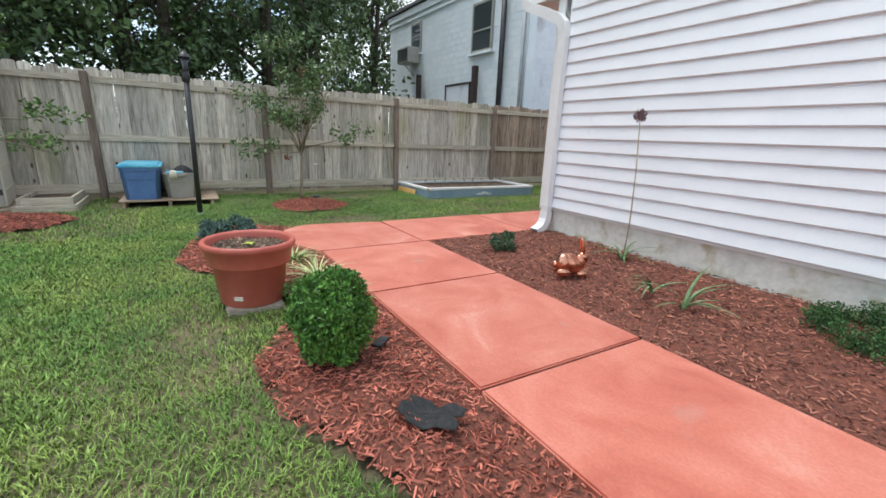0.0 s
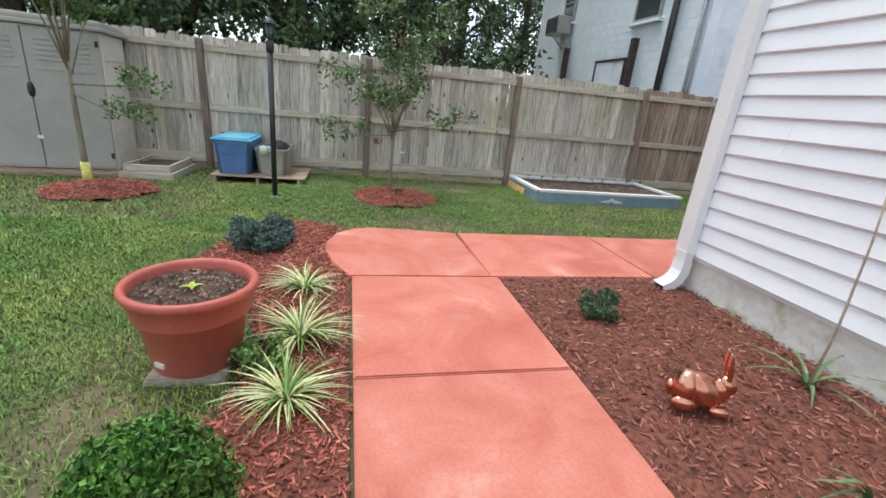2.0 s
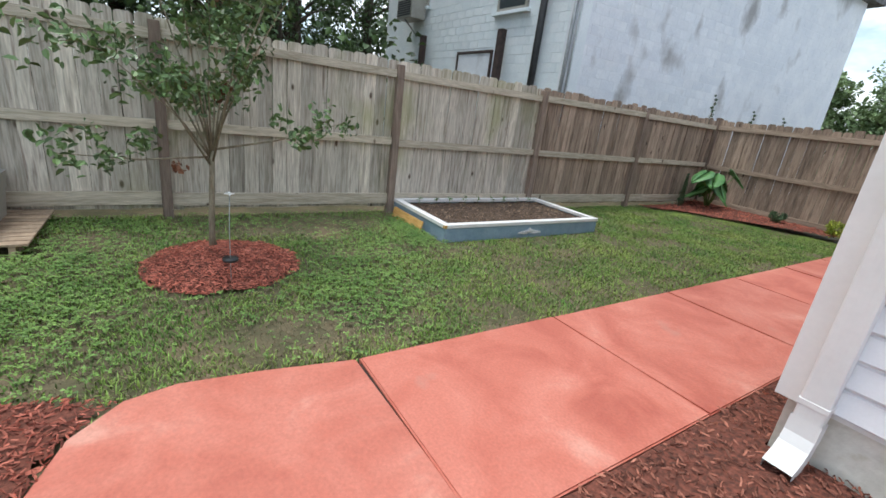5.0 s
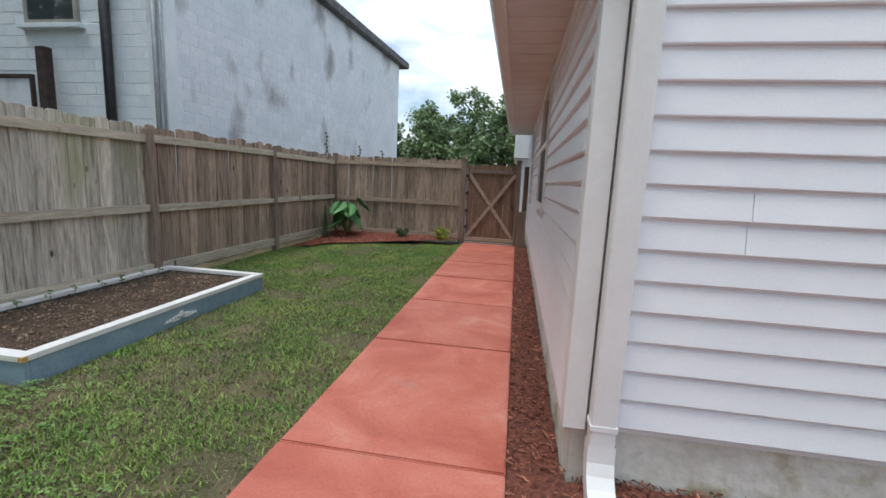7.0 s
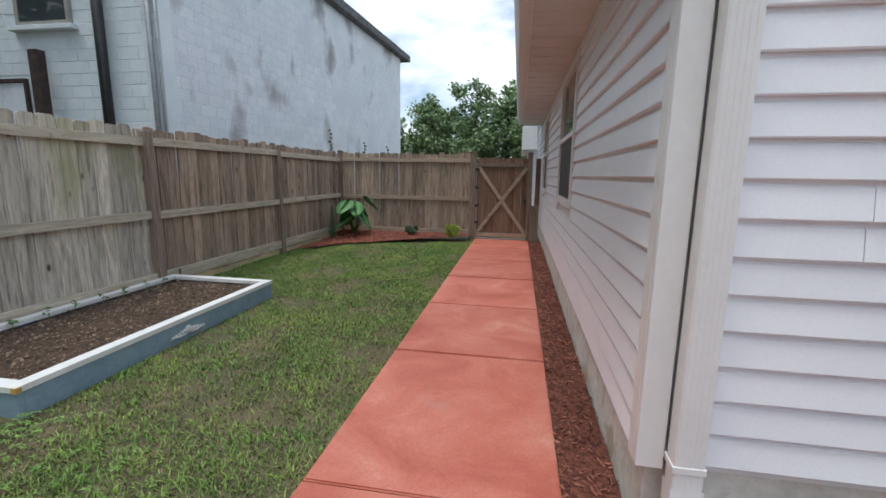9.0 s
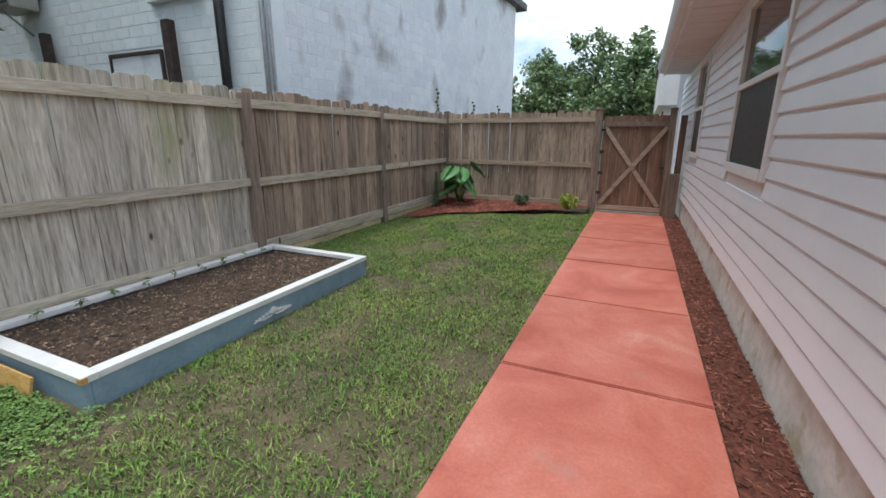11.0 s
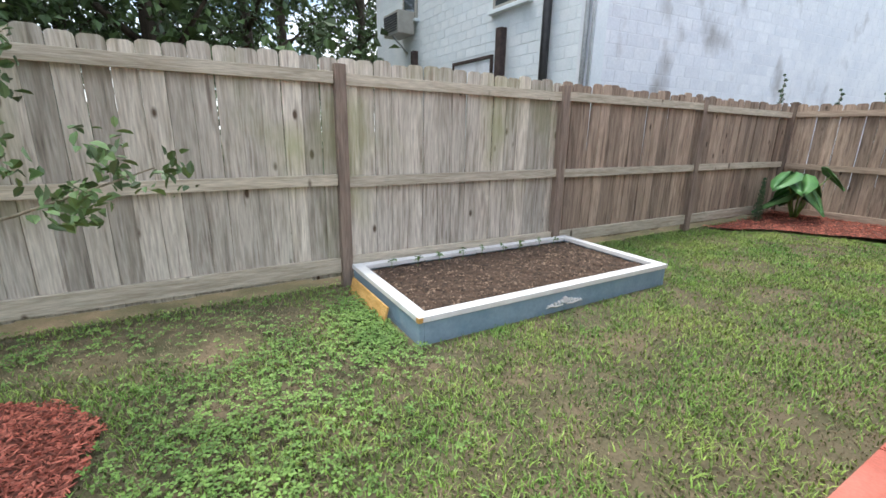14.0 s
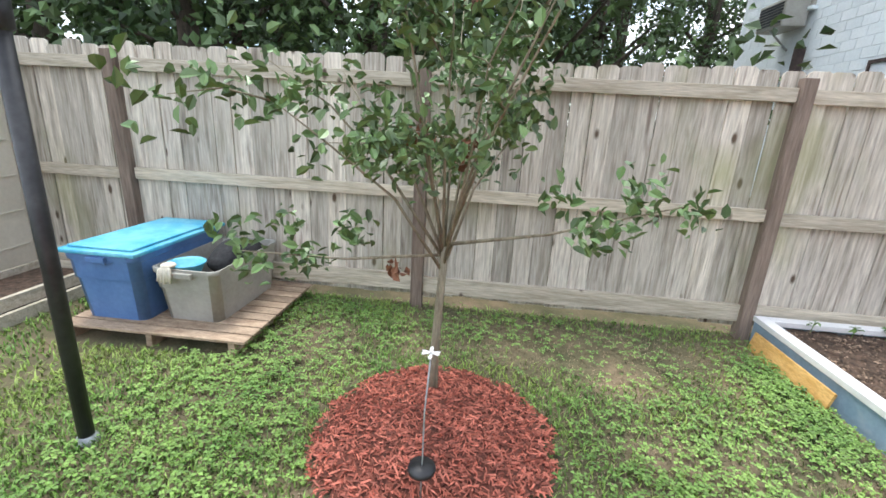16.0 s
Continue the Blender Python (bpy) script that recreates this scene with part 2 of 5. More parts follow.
LIME = surface("yellow_green_leaves", two((0.25, 0.34, 0.04), (0.42, 0.45, 0.07)), 9.0, 0.55, island=0.4, bump=0)
SEDUM = surface("moss_green_mat", two((0.025, 0.07, 0.018), (0.06, 0.14, 0.035)), 9.0, 0.7, island=0.5, bump=0)
STRIPE_G = surface("liriope_green", two((0.13, 0.24, 0.05), (0.22, 0.34, 0.09)), 9.0, 0.45, island=0.3, bump=0)
STRIPE_Y = surface("liriope_cream", two((0.50, 0.52, 0.22), (0.66, 0.66, 0.38)), 9.0, 0.45, island=0.25, bump=0)
IRIS = surface("iris_green", two((0.11, 0.19, 0.08), (0.2, 0.3, 0.13)), 9.0, 0.5, island=0.3, bump=0)
STRAW = surface("dry_stem", two((0.3, 0.25, 0.17), (0.42, 0.34, 0.24)), 9.0, 0.8, bump=0.1)
MAUVE = surface("faded_mauve_florets", two((0.11, 0.06, 0.07), (0.22, 0.14, 0.15)), 20.0, 0.8, island=0.4, bump=0)
EAR = surface("elephant_ear_leaf", two((0.06, 0.17, 0.05), (0.12, 0.27, 0.085)), 5.0, 0.4, bump=0.2, bump_scale=14, grain=0.1)
COPPER = surface("polished_copper", two((0.50, 0.21, 0.13), (0.72, 0.36, 0.25)), 12.0, 0.22, metal=1.0, bump=0.1)
BLACK_CLOTH = surface("black_cloth", two((0.01, 0.01, 0.011), (0.03, 0.03, 0.032)), 30.0, 0.85, bump=0.4)
STONE = surface("concrete_paver", two((0.26, 0.22, 0.17), (0.40, 0.35, 0.28)), 12.0, 0.9, bump=0.5)
YELLOW = surface("yellow_guard", two((0.62, 0.58, 0.12), (0.72, 0.68, 0.2)), 8.0, 0.6)
SHADOWED = surface("insect_screen", two((0.035, 0.033, 0.03), (0.05, 0.047, 0.043)), 40.0, 0.6, bump=0.1)
REDDOOR = surface("dull_red_paint", two((0.30, 0.06, 0.05), (0.38, 0.09, 0.08)), 6.0, 0.6)
GREEN_CLOTH = surface("dark_green_cloth", two((0.012, 0.035, 0.022), (0.03, 0.065, 0.04)), 8.0, 0.8)
PALE_BLUE = surface("pale_blue_plastic", two((0.35, 0.52, 0.6), (0.45, 0.6, 0.68)), 5.0, 0.5)
GLASS = bpy.data.materials.new("window_glass")
GLASS.use_nodes = True
gb = GLASS.node_tree.nodes["Principled BSDF"]
gb.inputs["Base Color"].default_value, gb.inputs["Roughness"].default_value = (0.05, 0.06, 0.065, 1), 0.04


# ---- mesh helpers ----
def part(name, bm, material, parent=None, label=""):
    me = bpy.data.meshes.new(name)
    bm.to_mesh(me)
    bm.free()
    me.materials.append(material)
    ob = new(name, me)
    ob.parent = parent
    if label:
        ob["label"] = label
    return ob


def raw(name, verts, faces, material, parent=None, label="", smooth=False):
    me = bpy.data.meshes.new(name)
    me.from_pydata([tuple(v) for v in verts], [], [tuple(f) for f in faces])
    if smooth:
        me.polygons.foreach_set("use_smooth", [True] * len(me.polygons))
    me.materials.append(material)
    ob = new(name, me)
    ob.parent = parent
    if label:
        ob["label"] = label
    return ob


def thing(name, x, y, z, label, category, group="", kind="", turn=0):
    ob = new(name)
    ob.empty_display_size = 0.1
    ob.matrix_world = pose(x, y, z, 0, 0, turn)
    return tagged(ob, label, category, group, kind)


def box(bm, x0, x1, y0, y1, z0, z1, bevel=0.0, m=None):
    made = bmesh.ops.create_cube(bm, size=1)["verts"]
    mat = Matrix.Translation(((x0 + x1) / 2, (y0 + y1) / 2, (z0 + z1) / 2)) @ Matrix.Diagonal((x1 - x0, y1 - y0, z1 - z0, 1))
    bmesh.ops.transform(bm, matrix=(m @ mat) if m else mat, verts=made)
    if bevel:
        edges = list({e for v in made for e in v.link_edges})
        bmesh.ops.bevel(bm, geom=edges, offset=bevel, segments=2, affect="EDGES", profile=0.6)
    return bm


def block(x0, x1, y0, y1, z0, z1, bevel=0.0, m=None):
    return box(bmesh.new(), x0, x1, y0, y1, z0, z1, bevel, m)


def tube(points, radii, sides=8, bm=None, cap=True):
    """A round tube along points, with a radius at each."""
    bm = bm or bmesh.new()
    rings = []
    pts = [Vector(p) for p in points]
    for i, p in enumerate(pts):
        d = (pts[min(i + 1, len(pts) - 1)] - pts[max(i - 1, 0)]).normalized()
        a = d.cross(Vector((0.31, 0.77, 0.55))).normalized()
        b = d.cross(a)
        rings.append([bm.verts.new(p + radii[i] * (math.cos(k * math.tau / sides) * a + math.sin(k * math.tau / sides) * b)) for k in range(sides)])
    for r, s in zip(rings, rings[1:]):
        for k in range(sides):
            f = bm.faces.new((r[k], r[(k + 1) % sides], s[(k + 1) % sides], s[k]))
            f.smooth = True
    if cap:
        bm.faces.new(rings[0][::-1])
        bm.faces.new(rings[-1])
    return bm


def lathe(profile, sides=32, bm=None):
    bm = bm or bmesh.new()
    rings = [[bm.verts.new((r * math.cos(k * math.tau / sides), r * math.sin(k * math.tau / sides), z)) for k in range(sides)] for r, z in profile]
    for r, s in zip(rings, rings[1:]):
        for k in range(sides):
            f = bm.faces.new((r[k], r[(k + 1) % sides], s[(k + 1) % sides], s[k]))
            f.smooth = True
    return bm


def prism(outline, z0, z1, bm=None, bevel=0.0):
    bm = bm or bmesh.new()
    top = [bm.verts.new((x, y, z1)) for x, y in outline]
    bottom = [bm.verts.new((x, y, z0)) for x, y in outline]
    face = bm.faces.new(top)
    k = len(outline)
    for i in range(k):
        bm.faces.new((top[i], bottom[i], bottom[(i + 1) % k], top[(i + 1) % k]))
    bm.faces.new(bottom[::-1])
    if bevel:
        bmesh.ops.bevel(bm, geom=list(face.edges), offset=bevel, segments=2, affect="EDGES")
    bmesh.ops.recalc_face_normals(bm, faces=bm.faces)
    return bm


def inside(x, y, poly):
    """Which of the points lie in the polygon."""
    hit = np.zeros(len(x), bool)
    for (x0, y0), (x1, y1) in zip(poly, poly[1:] + poly[:1]):
        if y0 != y1:
            hit ^= ((y0 > y) != (y1 > y)) & (x < (x1 - x0) * (y - y0) / (y1 - y0) + x0)
    return hit


# ---- plan ----
FX, FY = -4.64, 7.74                 # side fence and end fence
WX = -0.19                           # long house wall; the gable wall stands on y = 0
PATH_A = (-2.48, -1.355)             # garden path beside the gable wall
PATH_B = (-1.563, -0.427)            # garden path beside the long wall
LANDING = [(-0.435, -1.40), (-1.563, -1.43), (-1.63, -1.9), (-1.67, -2.25), (-1.62, -2.45), (-1.45, -2.61), (-1.2, -2.69), (-0.975, -2.69), (-0.7, -2.62), (-0.435, -2.495)]
BED_LEFT = [(5.6, -2.49), (5.6, -2.9), (2.7, -2.93), (2.17, -3.14), (1.9, -3.28), (1.4, -3.32), (1.15, -3.15), (0.9, -2.99), (0.4, -2.99), (0.05, -3.12), (-0.2, -3.5),
            (-0.55, -3.65), (-0.95, -3.6), (-1.3, -3.5), (-1.6, -3.38), (-1.78, -3.1), (-1.75, -2.75), (-1.64, -2.47), (-1.45, -2.62), (-1.2, -2.7), (-0.975, -2.7), (-0.7, -2.63), (-0.43, -2.5)]
BED_RIGHT = [(5.6, -1.35), (5.6, 0.03), (-0.16, 0.03), (-0.16, 7.7), (-0.42, 7.7), (-0.42, -1.35)]
BED_END = [(-4.6, 5.55), (-4.3, 5.75), (-4.0, 6.3), (-3.4, 6.66), (-2.6, 7.0), (-1.95, 7.25), (-1.66, 7.45), (-1.66, 7.72), (-4.62, 7.72)]


def ring(cx, cy, r, seed):
    rnd = random.Random(seed)
    return [(cx + r * (1 + rnd.uniform(-0.06, 0.06)) * math.cos(a * math.tau / 28), cy + r * (1 + rnd.uniform(-0.06, 0.06)) * math.sin(a * math.tau / 28)) for a in range(28)]


RING_1 = ring(-3.18, -1.9, 0.56, 3)
RING_2 = ring(-2.85, -5.2, 0.55, 4)

# ---- ground and lawn ----
bm = bmesh.new()
bmesh.ops.create_grid(bm, x_segments=2, y_segments=2, size=400)
ground = part("ground", bm, LAWN)
tagged(ground, "patchy green lawn over sandy soil", "ground", kind="structure")

rng = np.random.default_rng(5)


def bare(x, y):
    """How bare the lawn is, 0 to 1: worn patches beside the path and along the side fence."""
    v = np.zeros(len(x))
    for cx, cy, rx, ry, k in ((-4.2, -1.0, 0.55, 1.5, 0.95), (-3.9, -2.8, 0.5, 0.5, 0.9), (-2.0, -1.6, 0.35, 0.7, 0.85), (-2.55, 0.75, 0.42, 0.55, 0.6), (-2.7, 1.6, 0.25, 0.5, 0.6), (-3.99, -0.88, 0.4, 0.5, 0.95),
                              (-2.3, -0.7, 0.3, 0.4, 0.5), (-1.75, 1.2, 0.2, 1.8, 0.45), (-3.3, 6.2, 0.9, 0.45, 0.5), (1.0, -3.55, 0.5, 0.25, 0.55), (-2.9, -1.0, 0.3, 0.3, 0.6)):
        v = np.maximum(v, min(1, k * 1.15) * np.clip(1.5 - 1.2 * np.hypot((x - cx) / rx, (y - cy) / ry), 0, 1))
    for i, (a, b) in enumerate(zip(x, y)):
        if a < -1.5 and b > -3.2:
            w = noise.noise(Vector((a * 1.7, b * 1.7, 4))) + 0.6 * noise.noise(Vector((a * 5, b * 5, 9)))
            v[i] = max(v[i], min(0.9, max(0.0, 0.32 + 1.1 * w)))
    return v


def open_lawn(x, y):
    ok = (x > FX - 0.05) & ~((x > PATH_B[0] - 0.01) & (x < WX) & (y > -1.45)) & ~((x > -0.44) & (y > PATH_A[0] - 0.02))
    ok &= ~((x > -4.64) & (x < -3.32) & (y > 0.19) & (y < 2.78)) & (y < FY - 0.02)
    for poly in (BED_LEFT, BED_END, RING_1, RING_2, LANDING):
        ok &= ~inside(x, y, poly)
    ok &= ~((x < -3.6) & (y < -5.3) & (y > -7.0)) & ~((x < -3.62) & (y < -3.18) & (y > -4.42)) & ~((x < -3.55) & (y < -4.7) & (y > -5.4))
    return ok


def blades(name, count, area, tall, wide, material, label, worn=1.0):
    x, y = rng.uniform(area[0], area[1], count), rng.uniform(area[2], area[3], count)
    keep = open_lawn(x, y) & (rng.uniform(0, 1, count) > worn * bare(x, y))
    x, y = x[keep], y[keep]
    k = len(x)
    a, lean, h = rng.uniform(0, math.tau, k), rng.uniform(0.2, 1.5, k), tall * rng.uniform(0.5, 1.25, k)
    w = wide * rng.uniform(0.6, 1.3, k)
    dx, dy = np.cos(a), np.sin(a)
    v = np.empty((k, 5, 3))
    for j, (s, f) in enumerate(((-1, 0), (1, 0), (0.8, 0.55), (-0.8, 0.55), (0, 1.0))):
        v[:, j, 0] = x - dy * w * s + dx * lean * h * f * f
        v[:, j, 1] = y + dx * w * s + dy * lean * h * f * f
        v[:, j, 2] = 0.001 + h * f * (1 - 0.18 * lean * f)
    base = np.arange(k)[:, None] * 5
    faces = [tuple(q) for q in (base + np.array([0, 1, 2, 3])).tolist()] + [tuple(q) for q in (base + np.array([3, 2, 4])).tolist()]
    return tagged(raw(name, v.reshape(-1, 3).tolist(), faces, material), label, "grass", kind="stuff")


blades("grass", 210000, (-4.7, -1.5, -4.0, 7.8), 0.034, 0.0034, GRASS, "short patchy green lawn grass")
blades("grass", 160000, (-1.8, 3.4, -6.0, -2.8), 0.03, 0.0026, GRASS, "short dense green lawn grass")
blades("grass", 90000, (-4.7, 2.0, -12.0, -4.0), 0.04, 0.0045, GRASS, "short green lawn grass by the shed")
blades("dry_thatch", 110000, (-4.7, -1.5, -3.2, 7.8), 0.013, 0.0026, THATCH, "short dry straw thatch between the lawn grass", 0.25)


def clover(name, count, spots, label):
    verts, faces = [], []
    for cx, cy, rx, ry in spots:
        for _ in range(count):
            x, y = cx + rx * random.gauss(0, 0.7), cy + ry * random.gauss(0, 0.7)
            if not open_lawn(np.array([x]), np.array([y]))[0]:
                continue
            z, s, a0 = random.uniform(0.02, 0.055), random.uniform(0.009, 0.017), random.uniform(0, 6)
            for k in range(3):
                a = a0 + k * math.tau / 3
                c, sn = math.cos(a), math.sin(a)
                i = len(verts)
                verts += [(x, y, z), (x + s * (c - 0.6 * sn), y + s * (sn + 0.6 * c), z + 0.004), (x + 1.5 * s * c, y + 1.5 * s * sn, z - 0.002), (x + s * (c + 0.6 * sn), y + s * (sn - 0.6 * c), z + 0.004)]
                faces.append((i, i + 1, i + 2, i + 3))
    return tagged(raw(name, verts, faces, CLOVER), label, "clover", kind="stuff")


clover("clover", 1050, [(-3.2, -0.7, 0.6, 0.5), (-3.75, 0.05, 0.5, 0.2), (-3.5, -2.9, 0.5, 0.5), (-4.3, -2.3, 0.3, 1.6), (-2.6, -2.9, 0.6, 0.5), (-2.4, -1.1, 0.5, 0.5)], "low clover patches in the lawn")


# ---- mulch beds ----
def mulch(name, poly, height, count, chip_mat, label, size=(0.022, 0.058)):
    """A bed of mulch: a lumpy bottom and loose shredded chips on it."""
    xs, ys = [p[0] for p in poly], [p[1] for p in poly]
    x0, x1, y0, y1 = min(xs), max(xs), min(ys), max(ys)
    owner = thing(name, (x0 + x1) / 2, (y0 + y1) / 2, 0, label, "mulch bed", kind="structure")
    shift = Vector(((x0 + x1) / 2, (y0 + y1) / 2, 0))
    step = 0.05
    nx, ny = int((x1 - x0) / step) + 2, int((y1 - y0) / step) + 2
    gx, gy = np.meshgrid(np.arange(nx) * step + x0, np.arange(ny) * step + y0, indexing="ij")
    gx, gy = gx.ravel(), gy.ravel()
    ok = inside(gx, gy, poly)
    verts = [(a - shift.x, b - shift.y, (height(a, b) if i else -0.01)) for a, b, i in zip(gx, gy, ok)]
    faces = [(i * ny + j, (i + 1) * ny + j, (i + 1) * ny + j + 1, i * ny + j + 1) for i in range(nx - 1) for j in range(ny - 1)
             if ok[i * ny + j] and ok[(i + 1) * ny + j] and ok[(i + 1) * ny + j + 1] and ok[i * ny + j + 1]]
    raw("mulch_bottom", verts, faces, MULCH_SOIL, owner, smooth=True)
    px, py = rng.uniform(x0, x1, count), rng.uniform(y0, y1, count)
    keep = inside(px, py, poly)
    verts, faces = [], []
    for x, y in zip(px[keep], py[keep]):
        ln, wd, th = random.uniform(*size) * random.uniform(0.5, 1), random.uniform(0.003, 0.009), random.uniform(0.0015, 0.004)
        m = pose(x - shift.x, y - shift.y, height(x, y) + 0.006 + random.uniform(0, 0.008), random.gauss(0, 22), random.gauss(0, 16), random.uniform(0, 360))
        i = len(verts)
        bend = random.uniform(-0.25, 0.25) * ln
        for a, b, c in ((-.5, -1, -1), (-.5, 1, -1), (-.5, 0, 1), (0.1, -1, -1), (0.1, 1, -1), (0.1, 0.2, 1.2), (.5, -.4, -1), (.5, .4, -1), (.5, 0, 0.6)):
            verts.append(tuple(m @ Vector((a * ln, b * wd / 2 + (bend if abs(a) < 0.4 else 0) * 0.4, c * th))))
        for s in (0, 3):
            faces += [(i + s, i + s + 3, i + s + 5, i + s + 2), (i + s + 2, i + s + 5, i + s + 4, i + s + 1)]
        faces += [(i, i + 2, i + 1), (i + 6, i + 7, i + 8)]
    chips = raw("wood_chip_layer", verts, faces, chip_mat, owner)
    chips["kind"] = "stuff"
    return owner


def lumps(x, y):
    return 0.012 * noise.noise(Vector((x * 6, y * 6, 0))) + 0.006 * noise.noise(Vector((x * 17, y * 17, 3)))


mulch("mulch_bed_1", BED_LEFT, lambda x, y: 0.025 + lumps(x, y) + 0.03 * max(0, 1 - abs(y + 2.95) / 0.35), 21000, CHIP_RED, "red shredded bark mulch bed beside the path")
mulch("mulch_bed_2", BED_RIGHT, lambda x, y: 0.03 + lumps(x, y) + (0.09 * min(1, max(0, (y + 1.3) / 1.1)) * min(1, max(0, x + 0.45) / 0.4) if y < 0.1 else 0.0), 62000, CHIP_BROWN,
      "brown shredded bark mulch against the house")
mulch("mulch_bed_3", BED_END, lambda x, y: 0.04 + lumps(x, y) + 0.08 * max(0, min(1, (y - 6.6) / 0.7)), 6000, CHIP_RED, "red bark mulch bed in the fence corner")
mulch("mulch_ring_1", RING_1, lambda x, y: 0.02 + lumps(x, y) + 0.10 * max(0, 1 - math.hypot(x + 3.18, y + 1.9) / 0.56), 6500, CHIP_RED, "red bark mulch ring round a young tree")
mulch("mulch_ring_2", RING_2, lambda x, y: 0.02 + lumps(x, y) + 0.10 * max(0, 1 - math.hypot(x + 2.85, y + 5.2) / 0.55), 3000, CHIP_RED, "red bark mulch ring round a small tree")

# ---- red concrete path ----
path = thing("pavement_1", -1, 0, 0, "red stained concrete garden path in cast slabs", "path", kind="structure")


def slab(outline):
    ob = part("slab", prism([(x + 1, y) for x, y in outline], -0.06, 0.04 + random.uniform(-0.004, 0.002), bevel=0.008), RED, path)
    return ob


def rect(x0, x1, y0, y1):
    return [(x0, y0), (x1, y0), (x1, y1), (x0, y1)]


xs = [-0.43, 0.787, 2.105, 3.43, 4.75, 6.0]
for a, b in zip(xs, xs[1:]):
    slab(rect(a + 0.006, b - 0.006, *PATH_A))
ys = [-1.425, 0.062, 1.548, 2.828, 4.092, 5.304, 6.5, 7.68]
for a, b in zip(ys, ys[1:]):
    slab(rect(*PATH_B, a + 0.006, b - 0.006))
slab([(x - 0.004, y - 0.01) for x, y in LANDING])
bm = block(-0.43, 6, PATH_A[0] + 0.03, PATH_A[1] - 0.03, -0.05, 0.024)
box(bm, PATH_B[0] + 0.03, PATH_B[1] - 0.03, -2.4, 7.6, -0.05, 0.022)
joint = part("joint_filler", bm, JOINT, path)
joint.location.x = 1

# ---- house ----
EAVE = 2.55


def siding(owner, along, start, stop, z, face, thick=0.022, tall=0.125):
    """One lapped siding board: sloped face, a proud rounded lower lip."""
    v = []
    for s in (start, stop):
        for d, h in ((0.0, tall + 0.004), (-0.0005, tall * 0.89), (-thick * 0.4, tall * 0.84), (-thick, 0.006), (-thick + 0.003, 0.0), (0.0, 0.0)):
            v.append((s, face + d, z + h) if along == "x" else (face + d, s, z + h))
    n = 6
    f = [(i, i + 1, n + i + 1, n + i) if along == "y" else (i, n + i, n + i + 1, i + 1) for i in range(n - 1)] + [(0, 1, 2, 3, 4, 5), (11, 10, 9, 8, 7, 6)]
    me = bpy.data.meshes.new("siding_board")
    me.from_pydata(v, [], f)
    me.materials.append(VINYL)
    ob = new("siding_board", me)
    ob.parent = owner
    return ob


wall_a = thing("wall_gable", 0, 0, 0, "white vinyl lap siding gable wall on stucco footing", "wall", kind="structure")
wall_b = thing("wall_long", 0, 0, 0, "white vinyl lap siding house wall with windows", "wall", kind="structure")
part("wall_core", block(WX + 0.004, 9, 0.004, 0.14, 0.36, 5.6), TRIM, wall_a)
part("foundation", block(WX + 0.025, 9, 0.025, 0.16, -0.1, 0.36, 0.004), STUCCO, wall_a, "cream painted rough stucco footing")
SEAMS = {6: 0.385, 7: 0.392}
for i in range(40):
    z = 0.389 + 0.125 * i
    s = max(-0.02, (z + 0.13 - EAVE) / 0.5 - 0.5) if z > EAVE - 0.1 else -0.02
    if i in SEAMS:
        siding(wall_a, "x", s, SEAMS[i] - 0.0012, z, 0)
        siding(wall_a, "x", SEAMS[i] + 0.0012, 9, z, 0, 0.0235)
    else:
        siding(wall_a, "x", s, 9, z, 0)
WINS = [(2.47, 3.72, 1.15, 2.4), (6.0, 6.95, 1.15, 2.4)]
core = bmesh.new()
box(core, WX + 0.004, WX + 0.14, 0.004, 2.47, 0.36, EAVE)
box(core, WX + 0.004, WX + 0.14, 3.72, 6.0, 0.36, EAVE)
box(core, WX + 0.004, WX + 0.14, 6.95, 10, 0.36, EAVE)
for y0, y1, z0, z1 in WINS:
    box(core, WX + 0.004, WX + 0.14, y0, y1, 0.36, z0)
    box(core, WX + 0.004, WX + 0.14, y0, y1, z1, EAVE)
part("wall_core", core, TRIM, wall_b)
part("foundation", block(WX + 0.025, WX + 0.14, 0.16, 10, -0.1, 0.36, 0.004), STUCCO, wall_b, "cream painted rough stucco footing")
for i in range(17):
    z = 0.389 + 0.125 * i
    cuts = [0.08]
    for y0, y1, z0, z1 in WINS:
        if z < z1 + 0.03 and z + 0.125 > z0 - 0.05:
            cuts += [y0 - 0.04, y1 + 0.04]
    cuts.append(10)
    for a, b in zip(cuts[::2], cuts[1::2]):
        siding(wall_b, "y", a, b, z, WX)
trim = thing("trim_corner", WX, 0, 0.36, "white vinyl corner post of the house", "trim", kind="structure")
bm = block(-0.018, 0.075, -0.018, 0.012, 0, EAVE - 0.36, 0.003)
box(bm, -0.019, 0.012, 0.0125, 0.085, 0, EAVE - 0.36, 0.003)
part("corner_post", bm, TRIM, trim)

